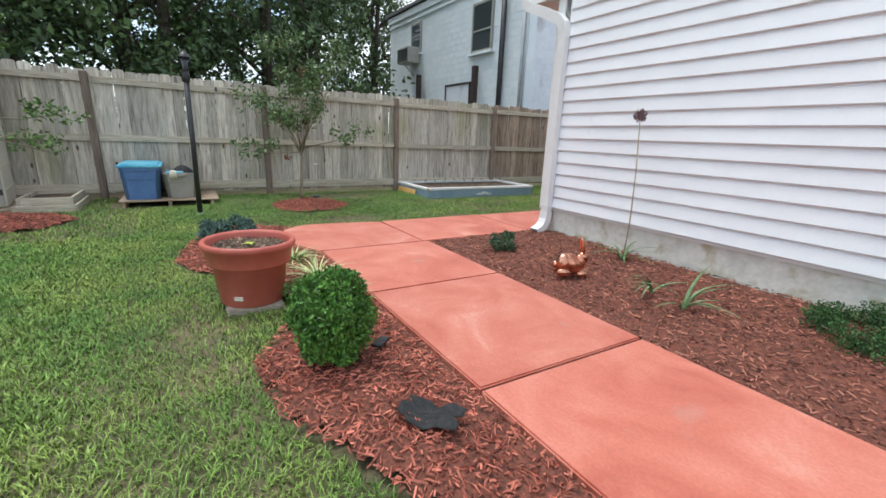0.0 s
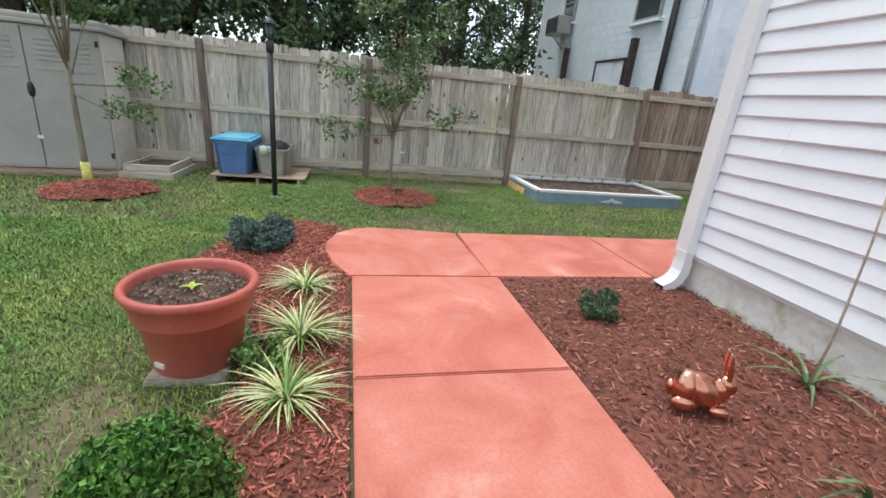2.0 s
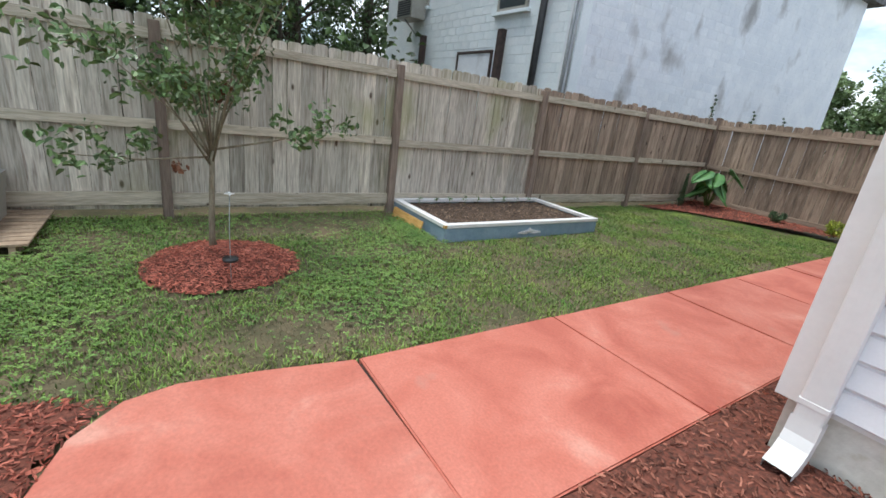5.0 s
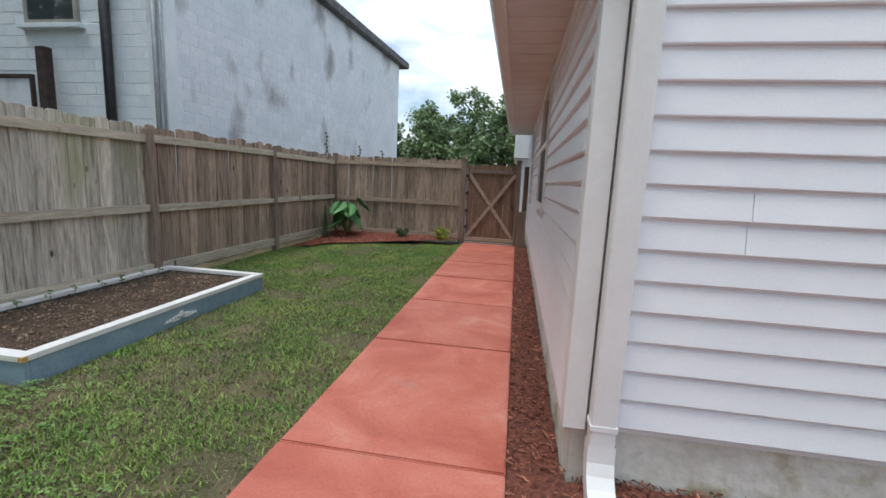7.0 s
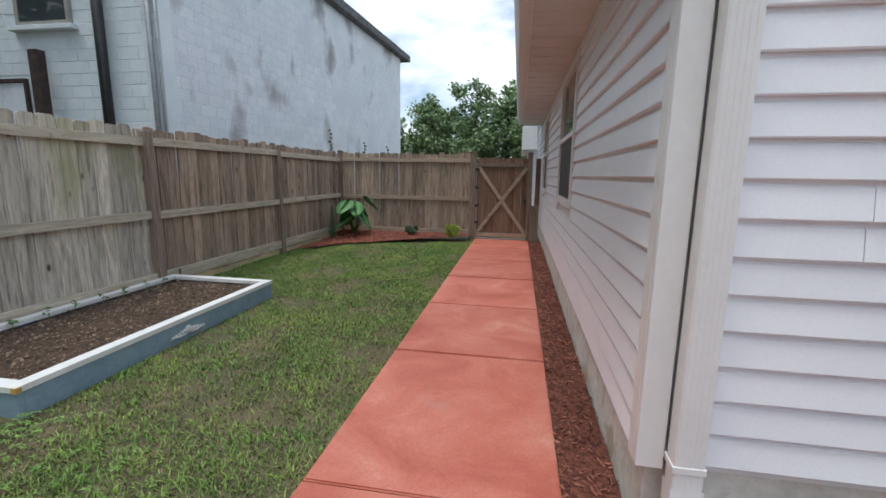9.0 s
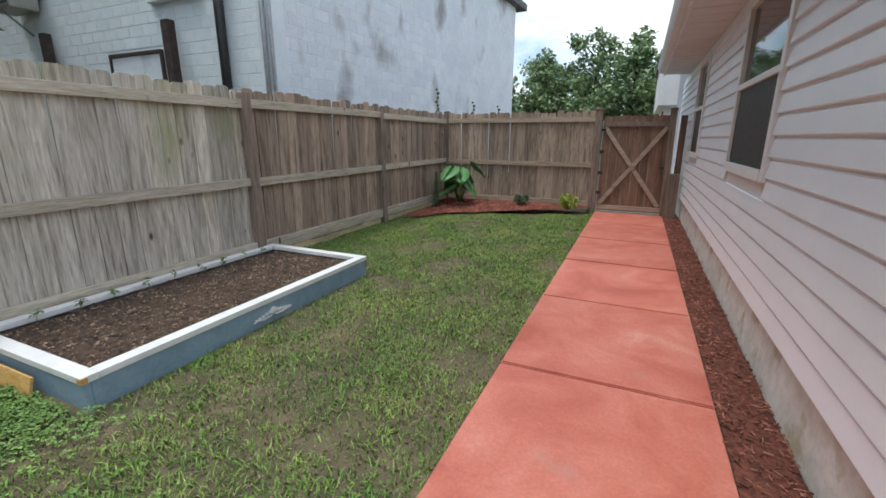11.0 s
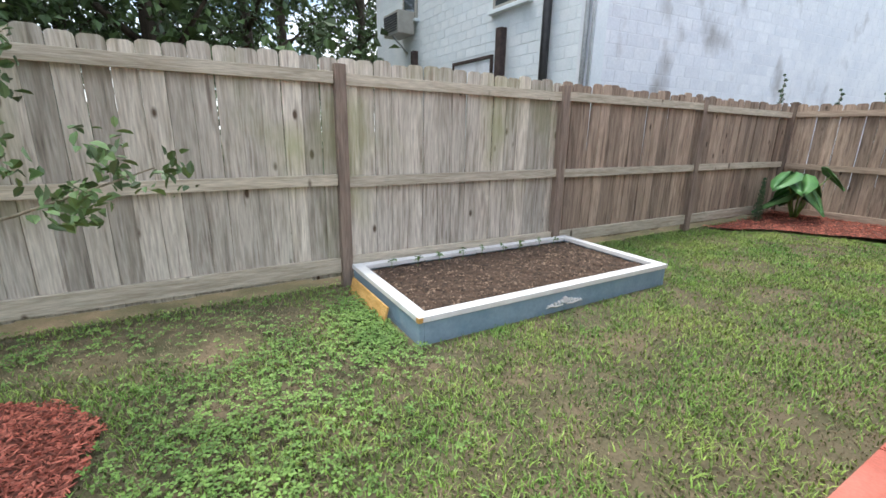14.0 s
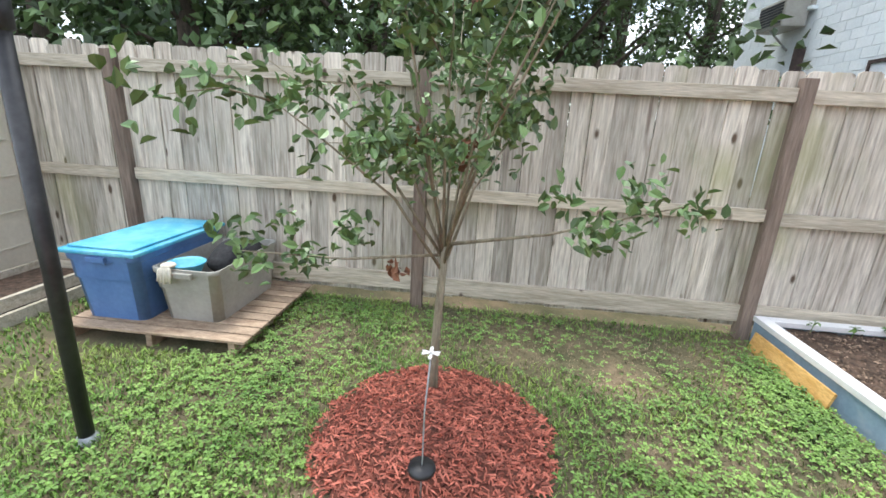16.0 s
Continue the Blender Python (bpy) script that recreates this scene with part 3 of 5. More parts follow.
for k, (y0, y1, z0, z1) in enumerate(WINS):
    w = thing("window_%d" % (k + 1), WX, y0, z0, "white vinyl double-hung window with dark insect screen", "window", kind="structure")
    W_, H_ = y1 - y0, z1 - z0
    bm = bmesh.new()
    for a, b, c, d in ((-0.04, 0.03, -0.04, H_ + 0.04), (W_ - 0.03, W_ + 0.04, -0.04, H_ + 0.04)):
        box(bm, -0.035, 0.05, a, b, c, d, 0.004)
    for c, d in ((-0.04, 0.03), (H_ - 0.03, H_ + 0.04), (H_ * 0.5 - 0.02, H_ * 0.5 + 0.025)):
        box(bm, -0.033 if d > 0.1 else -0.045, 0.05, 0.031, W_ - 0.031, c, d, 0.004)
    part("window_frame", bm, TRIM, w)
    part("pane", block(0.0, 0.006, 0.031, W_ - 0.031, H_ * 0.5 + 0.025, H_ - 0.03), GLASS, w)
    part("pane", block(0.02, 0.026, 0.031, W_ - 0.031, 0.03, H_ * 0.5 - 0.02), GLASS, w)
    part("insect_screen", block(-0.012, -0.009, 0.031, W_ - 0.031, 0.03, H_ * 0.5 - 0.02), SHADOWED, w, "dark grey insect screen")

eave = thing("roof_eave", 0, 0, EAVE, "white soffit, fascia and gutter under the roof edge", "eave", kind="structure")
part("soffit", block(-0.62, WX + 0.01, -0.05, 9.0, 0, 0.018), SOFFIT, eave)
for j in range(30):
    part("soffit_rib", block(-0.615, WX - 0.01, 0.05 + j * 0.3, 0.062 + j * 0.3, -0.004, 0.0), SOFFIT, eave)
part("fascia", block(-0.645, -0.62, -0.06, 9.0, -0.03, 0.17, 0.004), TRIM, eave)
part("eave_end", block(-0.62, WX + 0.02, -0.075, -0.05, -0.02, 0.17, 0.004), TRIM, eave)
bm = bmesh.new()
prof = [(-0.645, 0.0), (-0.72, 0.005), (-0.75, 0.06), (-0.765, 0.12), (-0.76, 0.135), (-0.75, 0.12), (-0.735, 0.065), (-0.71, 0.02), (-0.655, 0.015)]
ringa, ringb = [bm.verts.new((x, -0.07, z + 0.02)) for x, z in prof], [bm.verts.new((x, 9.0, z + 0.02)) for x, z in prof]
for i in range(len(prof) - 1):
    bm.faces.new((ringa[i], ringa[i + 1], ringb[i + 1], ringb[i]))
bm.faces.new(ringa)
part("gutter", bm, TRIM, eave, "white metal gutter")
roof = thing("roof_house", 0, 0, EAVE + 0.17, "grey shingle roof of the house", "roof", kind="structure")
bm = block(0, 9, -0.1, 9.2, 0.0, 0.06, m=pose(-0.72, 0, 0.0, 0, -26.5, 0))
part("shingles", bm, ROOF, roof)
# closing walls behind
bm = block(8.9, 9.04, 0, 10, 0, 5)
box(bm, WX + 0.15, 9, 9.9, 10, 0, 5)
tagged(part("wall_rear", bm, TRIM), "plain white rear walls of the house", "wall", kind="structure")

wing = thing("house_wing", -0.6, 11.5, 0, "white sided wing with boxed eave beyond the gate", "house")
part("wall", block(0.15, 4, 0.3, 4, 0, 3.0), VINYL, wing)
part("eave", block(-0.02, 0.4, 0.0, 4.2, 2.15, 3.3, 0.01), TRIM, wing)
part("door", block(0.12, 0.149, 0.7, 1.6, 0, 2.05), REDDOOR, wing, "dull red door")
part("roof", block(-0.1, 4.2, -0.1, 4.3, 3.3, 3.42), ROOF, wing)

spout = thing("downspout", -0.058, -0.055, 0.1, "white ribbed metal downspout at the house corner", "downspout")
part("pipe", block(-0.05, 0.05, -0.036, 0.036, 0.22, 2.1, 0.008), TRIM, spout)
for k in range(5):
    part("rib", block(-0.042 + k * 0.018, -0.034 + k * 0.018, -0.0375, -0.0362, 0.23, 2.09), TRIM, spout)
part("strap", block(-0.054, 0.054, -0.04, 0.05, 0.3, 0.325, 0.002), TRIM, spout)


def sweep_box(points, w, d):
    bm = bmesh.new()
    rings = []
    pts = [Vector(p) for p in points]
    for i, p in enumerate(pts):
        t = (pts[min(i + 1, len(pts) - 1)] - pts[max(i - 1, 0)]).normalized()
        side = Vector((1, 0, 0)) if abs(t.x) < 0.5 else Vector((0, 1, 0))
        up = t.cross(side).normalized()
        side = up.cross(t).normalized()
        a, b = (w, d) if abs(t.x) < 0.5 else (d, w)
        rings.append([bm.verts.new(p + side * sx * a / 2 + up * sy * b / 2) for sx, sy in ((-1, -1), (1, -1), (1, 1), (-1, 1))])
    for r, s in zip(rings, rings[1:]):
        for k in range(4):
            bm.faces.new((r[k], r[(k + 1) % 4], s[(k + 1) % 4], s[k]))
    bmesh.ops.recalc_face_normals(bm, faces=bm.faces)
    return bm


part("outlet_elbow", sweep_box([(0, 0, 0.24), (0, -0.005, 0.16), (0, -0.03, 0.1), (0, -0.075, 0.055), (0, -0.15, 0.02)], 0.108, 0.078), TRIM, spout)
part("gutter_elbow", sweep_box([(0, 0, 2.08), (-0.02, 0, 2.16), (-0.08, 0, 2.22), (-0.3, 0, 2.32), (-0.56, 0, 2.43), (-0.62, 0, 2.47), (-0.63, 0, 2.53)], 0.1, 0.075), TRIM, spout)


# ---- timber fence ----
def picket_mesh(material, seed, h):
    rnd = random.Random(seed)
    w, t = 0.0696 + rnd.uniform(-0.0012, 0.0012), 0.009
    e = 0.028
    out = [(-w, 0), (w, 0), (w * 0.99, h - e * 1.3), (w * 0.93, h - e * 0.5), (w - e, h), (-w + e, h), (-w * 0.93, h - e * 0.5), (-w * 0.99, h - e * 1.3)]
    v = [(-t, y, z) for y, z in out] + [(t + rnd.uniform(-0.002, 0.002), y, z) for y, z in out]
    k = len(out)
    f = [tuple(range(k)), tuple(range(2 * k - 1, k - 1, -1))] + [(i, k + i, k + (i + 1) % k, (i + 1) % k) for i in range(k)]
    me = bpy.data.meshes.new("picket")
    me.from_pydata(v, [], f)
    me.materials.append(material)
    return me


GREY_PICKETS = [picket_mesh(FENCE_GREY, i, 1.74 + 0.006 * i) for i in range(6)]
BROWN_PICKETS = [picket_mesh(FENCE_BROWN, i + 10, 1.74 + 0.006 * i) for i in range(6)]
POSTS = [-14.4, -12.0, -9.55, -7.0, -4.56, -2.24, 0.194, 2.618, 5.2, FY]
rnd = random.Random(8)


def post(owner, x, y, h=1.8, r=0.045, cap=False):
    ob = part("post", block(-r, r, -r, r, -0.05, h, 0.006), POST_WOOD, owner)
    ob.matrix_basis = pose(x, y, 0, rnd.gauss(0, 0.4), rnd.gauss(0, 0.4), 0)
    if cap:
        bm = block(-r - 0.012, r + 0.012, -r - 0.012, r + 0.012, h, h + 0.022, 0.006)
        box(bm, -r + 0.01, r - 0.01, -r + 0.01, r - 0.01, h + 0.022, h + 0.035, 0.005)
        c = part("cap", bm, POST_WOOD, ob)


for a, b in zip(POSTS, POSTS[1:]):
    brown = a > 2.0
    panel = thing("fence_panel", FX, a, 0, ("brown weathered" if brown else "grey weathered mossy") + " timber fence panel of dog-eared pickets", "fence", group="side fence")
    for z0, h in ((0.115, 0.13), (0.86, 0.088), (1.655, 0.088)):
        rail = part("rail", block(-0.019, 0.019, 0, b - a - 0.092, 0, h, 0.004), RAIL_WOOD, panel)
        rail.matrix_basis = pose(-0.012 + (0.006 if z0 > 0.2 else 0), 0.046, z0 + rnd.gauss(0, 0.006), rnd.gauss(0, 0.15), 0, 0)
    k = int((b - a) / 0.143)
    for i in range(k):
        ob = new("picket", rnd.choice(BROWN_PICKETS if brown else GREY_PICKETS))
        ob.parent = panel
        wide = Matrix.Diagonal((1, (b - a) / k / 0.1422, 1, 1))
        ob.matrix_basis = pose(-0.044 + rnd.gauss(0, 0.004), (i + 0.5) * (b - a) / k, 0.09 + rnd.gauss(0, 0.008), rnd.gauss(0, 0.1), rnd.gauss(0, 0.3), rnd.gauss(0, 1.8)) @ wide
    post(panel, 0.0, 0, 1.80)
end = thing("fence_panel", FX, FY, 0, "brown timber end fence of dog-eared pickets beside the gate", "fence", group="end fence")
for z0, h in ((0.115, 0.1), (0.84, 0.088), (1.655, 0.088)):
    rail = part("rail", block(0, 2.92, -0.019, 0.019, 0, h, 0.004), RAIL_X, end)
    rail.matrix_basis = pose(0.05, 0.0, z0)
for i in range(20):
    ob = new("picket", rnd.choice(BROWN_PICKETS))
    ob.parent = end
    ob.matrix_basis = pose(0.1 + i * 0.1475, 0.034, 0.09 + rnd.gauss(0, 0.008), 0, rnd.gauss(0, 0.3), 90 + rnd.gauss(0, 1))
post(end, 0.0, 0, 1.86, 0.045, True)
post(end, 3.0, 0, 1.86, 0.062, True)
post(end, 4.21, 0, 1.84, 0.05, True)
gate = thing("garden_gate", -1.557, FY - 0.02, 0.07, "dark brown timber gate with diagonal cross brace", "gate")
for i in range(8):
    part("board", block(0.012 + i * 0.133, 0.012 + i * 0.133 + 0.128, 0.012, 0.03, 0.01, 1.68 + rnd.uniform(-0.01, 0.01), 0.002), GATE_WOOD, gate)
for z in (0.02, 1.5):
    part("rail", block(0.01, 1.075, -0.02, 0.0115, z, z + 0.075, 0.003), POST_WOOD if z > 1 else RAIL_X, gate)
ang = math.degrees(math.atan2(1.38, 1.0))
for s in (1, -1):
    part("brace", block(-0.85, 0.85, -0.03 if s > 0 else -0.019, -0.012 if s > 0 else 0.011, -0.035, 0.035, 0.003, m=pose(0.54, 0, 0.8, 0, -s * ang, 0)), RAIL_X, gate)
part("frame_strip", block(-0.012, 0.006, -0.012, 0.012, 0.0, 1.6), PIPE, gate, "pale metal edge strip")
part("threshold", block(0.0, 1.08, -0.03, 0.03, -0.032, -0.012), PIPE, gate)
for z in (0.3, 0.66, 1.04, 1.42):
    bm = block(-0.07, 0.06, -0.035, -0.0215, z, z + 0.05, 0.003)
    tube([(-0.012, -0.036, z - 0.01), (-0.012, -0.036, z + 0.06)], [0.01, 0.01], 8, bm)
    part("hinge", bm, DARK, gate, "black iron hinge")
bm = block(0.98, 1.06, -0.04, -0.021, 0.78, 0.82, 0.003)
tube([(1.02, -0.05, 0.7), (1.02, -0.075, 0.76), (1.02, -0.05, 0.9)], [0.008, 0.008, 0.008], 8, bm)
part("latch", bm, DARK, gate, "black iron latch")
bm = block(-0.4, -0.24, FY - 0.2, FY - 0.02, 0.03, 0.78, 0.006)
side_post = tagged(part("gate_side_board", bm, POST_WOOD), "dark timber boxed board between gate and house", "fence post")
tagged(part("gate_filler_board", block(-0.33, -0.23, FY + 0.0, FY + 0.03, 0.0, 1.75, 0.004), GATE_WOOD), "dark brown filler board beside the gate", "fence board")

# ---- raised bed ----
raised = thing("raised_garden_bed", -3.97, 1.49, 0, "blue-grey raised garden bed with white rim and dark soil", "raised bed")
X, Y, Z = 0.63, 1.26, 0.2
for a in ((-X + 0.01, X - 0.01, -Y + 0.01, -Y + 0.045), (-X + 0.01, X - 0.01, Y - 0.045, Y - 0.01), (-X + 0.01, -X + 0.045, -Y + 0.046, Y - 0.046), (X - 0.045, X - 0.01, -Y + 0.046, Y - 0.046)):
    part("side_board", block(*a, -0.02, Z - 0.04, 0.004), BLUE, raised)
for a in ((-X, X, -Y, -Y + 0.085), (-X, X, Y - 0.085, Y), (-X, -X + 0.085, -Y + 0.0865, Y - 0.0865), (X - 0.085, X, -Y + 0.0865, Y - 0.0865)):
    part("rim_board", block(*a, Z - 0.039, Z, 0.004), WHITE, raised)
part("corner_block", block(X - 0.03, X + 0.004, -Y - 0.004, -Y + 0.03, Z - 0.037, Z - 0.003, 0.002), OSB, raised)
bm = bmesh.new()
bmesh.ops.create_grid(bm, x_segments=24, y_segments=48, size=0.5)
for v in bm.verts:
    v.co = Vector((v.co.x * (2 * X - 0.1), v.co.y * (2 * Y - 0.1), 0.14 + 0.018 * noise.noise(Vector((v.co.x * 14, v.co.y * 26, 1))) + 0.01 * noise.noise(v.co * 60)))
part("soil", bm, SOIL, raised, "dark brown soil with bark crumbs")
verts, faces = [], []
for _ in range(3500):
    c = Vector((random.uniform(-X + 0.09, X - 0.09), random.uniform(-Y + 0.09, Y - 0.09), 0.152 + random.uniform(-0.008, 0.01)))
    s = random.uniform(0.004, 0.016)
    i = len(verts)
    for d in ((1, 0, 0), (-0.5, 0.8, 0), (-0.5, -0.8, 0), (0, 0, 0.8)):
        verts.append(tuple(c + s * Vector(d) * random.uniform(0.5, 1.4)))
    faces += [(i, i + 1, i + 3), (i + 1, i + 2, i + 3), (i + 2, i, i + 3)]
raw("crumb_layer", verts, faces, SOIL_CHIP, raised)["kind"] = "stuff"
bm = bmesh.new()
for s in (-1, 1):
    for k in range(5):
        c = Vector((X - 0.004, s * (0.03 + k * 0.034), 0.082 - 0.005 * k))
        bmesh.ops.create_icosphere(bm, subdivisions=2, radius=1, matrix=Matrix.Translation(c) @ Matrix.Rotation(s * (0.5 + 0.3 * (k % 2)), 4, "X") @ Matrix.Diagonal((0.008, 0.026 - 0.003 * k, 0.013, 1)))
    tube([(X - 0.004, s * 0.02, 0.055), (X - 0.002, s * 0.09, 0.05), (X - 0.002, s * 0.15, 0.06), (X - 0.004, s * 0.19, 0.052)], [0.007, 0.008, 0.007, 0.003], 8, bm)
bmesh.ops.create_icosphere(bm, subdivisions=2, radius=1, matrix=Matrix.Translation((X - 0.004, 0, 0.09)) @ Matrix.Diagonal((0.01, 0.03, 0.03, 1)))
part("scroll_ornament", bm, WHITE, raised, "white carved scroll ornament")
tagged(part("plywood_board", block(-4.47, -3.74, -0.008, 0.008, -0.01, 0.13, 0.002, m=pose(0, 0.165, 0, -14, 0, 0)), OSB), "raw orange plywood board leaning on the raised bed", "board")


# ---- plants ----
def leaf_cloud(name, centres, count, size, material, parent=None, flat=0.5, label="", aspect=0.55, rnd=None, oval=False):
    """Many small folded leaves scattered round clump centres (x, y, z, radius)."""
    rnd = rnd or random.Random(11)
    verts, faces = [], []
    for cx, cy, cz, cr in centres:
        for _ in range(count):
            d = Vector((rnd.gauss(0, 1), rnd.gauss(0, 1), rnd.gauss(0, 1))).normalized() * cr * rnd.random() ** 0.45
            c = Vector((cx, cy, cz)) + d
            s = size * rnd.uniform(0.6, 1.3)
            q = Euler((rnd.gauss(0, flat), rnd.gauss(0, flat), rnd.uniform(0, math.tau))).to_matrix()
            i = len(verts)
            w = s * aspect
            if oval:
                for p in ((-0.5, 0, 0), (-0.22, -0.42, 0.1), (0.15, -0.4, 0.08), (0.5, 0, -0.12), (0.15, 0.4, 0.08), (-0.22, 0.42, 0.1)):
                    verts.append(tuple(c + q @ Vector((p[0] * s, p[1] * w * 1.15, p[2] * s))))
                faces += [(i, i + 1, i + 2, i + 3), (i, i + 3, i + 4, i + 5)]
                continue
            for p in ((-s * 0.5, 0, 0), (-s * 0.1, -w * 0.5, w * 0.18), (s * 0.5, 0, -s * 0.08), (-s * 0.1, w * 0.5, w * 0.18)):
                verts.append(tuple(c + q @ Vector(p)))
            faces += [(i, i + 1, i + 2), (i, i + 2, i + 3)]
    ob = raw(name, verts, faces, material, parent, label)
    return ob


def limbed_tree(name, x, y, label, trunk_h, fork, limbs, leaf_mat, leaf, per, bark, r0, seed, spread, top, extra=()):
    rnd = random.Random(seed)
    t = thing(name, x, y, 0, label, "tree")
    lean = Vector((rnd.uniform(-0.04, 0.04), rnd.uniform(-0.04, 0.04), 0))
    pts = [Vector((0, 0, -0.03)), Vector((0.005, 0, trunk_h * 0.3)), lean * 0.5 + Vector((0, 0, trunk_h * 0.7)), lean + Vector((0, 0, trunk_h))]
    bm = tube(pts, [r0 * 1.25, r0, r0 * 0.85, r0 * 0.75], 10)
    centres = []
    for i in range(limbs):
        a = i * 2.4 + rnd.uniform(-0.3, 0.3)
        z0 = fork + (trunk_h - fork) * rnd.random()
        s = spread * rnd.uniform(0.35, 1.0)
        z1 = z0 + (top - z0) * rnd.uniform(0.35, 0.98)
        p0 = Vector((0, 0, z0)) + lean * 0.7
        p3 = Vector((s * math.cos(a), s * math.sin(a), z1))
        p1 = p0.lerp(p3, 0.35) + Vector((0, 0, 0.06 * (top - fork)))
        p2 = p0.lerp(p3, 0.7) + Vector((rnd.uniform(-.05, .05), rnd.uniform(-.05, .05), 0.04 * (top - fork)))
        tube([p0, p1, p2, p3], [r0 * 0.36, r0 * 0.25, r0 * 0.16, r0 * 0.07], 6, bm)
        for k in range(3):
            b0 = p1.lerp(p3, rnd.random())
            b1 = b0 + Vector((rnd.uniform(-1, 1), rnd.uniform(-1, 1), rnd.uniform(-0.2, 0.8))) * spread * 0.3
            tube([b0, b0.lerp(b1, 0.5) + Vector((0, 0, 0.03)), b1], [r0 * 0.2, r0 * 0.14, r0 * 0.06], 5, bm)
            centres += [(*b1, spread * rnd.uniform(0.12, 0.2)), (*b0.lerp(b1, 0.6), spread * rnd.uniform(0.1, 0.16))]
        centres.append((*p3, spread * rnd.uniform(0.12, 0.22)))
    for p0, p3 in extra:
        p0, p3 = Vector(p0), Vector(p3)
        tube([p0, p0.lerp(p3, 0.5) + Vector((0, 0, -0.03)), p3], [r0 * 0.4, r0 * 0.26, r0 * 0.12], 6, bm)
        for k in range(7):
            q = p0.lerp(p3, 0.5 + 0.5 * k / 6)
            centres.append((q.x + rnd.uniform(-.08, .08), q.y + rnd.uniform(-.08, .08), q.z + rnd.uniform(-0.06, 0.14), 0.11))
    part("trunk", bm, bark, t)
    leaf_cloud("crown", centres, per, leaf, leaf_mat, t, 0.75, rnd=rnd, oval=True)
    return t, centres


tree1, c1 = limbed_tree("young_fruit_tree", -3.48, -1.95, "young broad-leaved fruit tree staked in a red mulch ring", 0.85, 0.72, 15, LEAF_A, 0.058, 26, BARK, 0.024, 6, 0.9, 2.5,
                        extra=(((0, 0, 0.8), (0.25, -0.85, 0.82)), ((0, 0, 0.85), (0.25, 0.95, 1.15))))
leaf_cloud("dry_leaves", [(0.05, -0.12, 1.35, 0.1), (0.1, 0.1, 1.3, 0.08), (0.0, 0.06, 1.95, 0.1), (0.05, -0.2, 0.72, 0.06)], 16, 0.06, LEAF_DRY, tree1, 1.2, "brown withered leaves")
tree2, c2 = limbed_tree("slender_young_tree", -3.12, -5.44, "slender young tree with yellow trunk guard in red mulch", 1.35, 1.1, 13, LEAF_B, 0.055, 18, BARK, 0.03, 9, 0.5, 3.2,
                        extra=(((0, 0, 1.1), (0.15, 0.95, 1.2)), ((0, 0, 1.0), (0.1, 0.75, 0.75))))
part("trunk_guard", tube([(0, 0, 0.0), (0.002, 0, 0.14), (0.003, 0, 0.27)], [0.05, 0.047, 0.045], 14), YELLOW, tree2, "yellow plastic trunk guard")

stake = thing("solar_stake_light", -2.78, -1.9, 0.04, "small black solar stake light with bent wire stem", "garden light")
part("stem", tube([(0, 0, 0), (-0.004, 0, 0.2), (0.0, 0.0, 0.4), (-0.02, 0.01, 0.62)], [0.003] * 4, 6), PIPE, stake)
part("solar_panel", lathe([(0.001, 0.155), (0.05, 0.155), (0.052, 0.165), (0.048, 0.176), (0.001, 0.178)], 20), DARK, stake, "round black solar panel")
bm = bmesh.new()
for k in range(6):
    a = k * math.tau / 6
    bmesh.ops.create_icosphere(bm, subdivisions=1, radius=1, matrix=Matrix.Translation((-0.02 + 0.018 * math.cos(a), 0.01 + 0.018 * math.sin(a), 0.62 + 0.008 * (k % 2))) @ Matrix.Rotation(a, 4, "Z") @ Matrix.Diagonal((0.02, 0.008, 0.005, 1)))
part("flower", bm, WHITE, stake, "small white plastic flower")


def bush(name, x, y, z, label, rx, rz, count, leaf, material, seed, lumps_=10, category="shrub", flat=0.9):
    rnd = random.Random(seed)
    t = thing(name, x, y, z, label, category)
    bm = bmesh.new()
    for k in range(9):
        a, e = rnd.uniform(0, 6.28), rnd.uniform(0.2, 1)
        tube([(0, 0, -0.02), (rx * 0.4 * e * math.cos(a), rx * 0.4 * e * math.sin(a), rz * 0.6), (rx * 0.75 * e * math.cos(a), rx * 0.75 * e * math.sin(a), rz * 1.3)], [0.008, 0.005, 0.002], 5, bm)
    part("stems", bm, BARK, t)
    cs = []
    for k in range(lumps_):
        d = Vector((rnd.gauss(0, 1), rnd.gauss(0, 1), rnd.gauss(0, 1))).normalized()
        cs.append((d.x * rx * 0.66, d.y * rx * 0.66, rz * 0.95 + d.z * rz * 0.66, (rx + rz) * 0.19))
    cs.append((0, 0, rz * 0.9, min(rx, rz) * 0.75))
    leaf_cloud("foliage", cs, count, leaf, material, t, flat, rnd=rnd)
    return t


bush("globe_arborvitae", 1.6, -2.98, 0.05, "round bright green arborvitae shrub in red mulch", 0.2, 0.24, 560, 0.024, ARB, 21, 46, flat=1.3)
bush("blue_spruce_shrub", -1.05, -3.2, 0.03, "low blue-green dwarf spruce shrub on mulch", 0.30, 0.13, 240, 0.03, SPRUCE, 22, 24, flat=1.1)
bush("dwarf_juniper", 0.27, -0.9, 0.06, "small dark green dwarf juniper in brown mulch", 0.16, 0.095, 130, 0.026, SHRUB, 23, 18, flat=1.1)
bush("small_shrub", -2.9, 7.35, 0.1, "small dark green shrub by the end fence", 0.16, 0.13, 60, 0.04, SHRUB, 24, 12)
bush("yellow_shrub", -2.02, 7.4, 0.1, "small yellow-green shrub by the end fence", 0.22, 0.14, 70, 0.045, LIME, 25, 14)
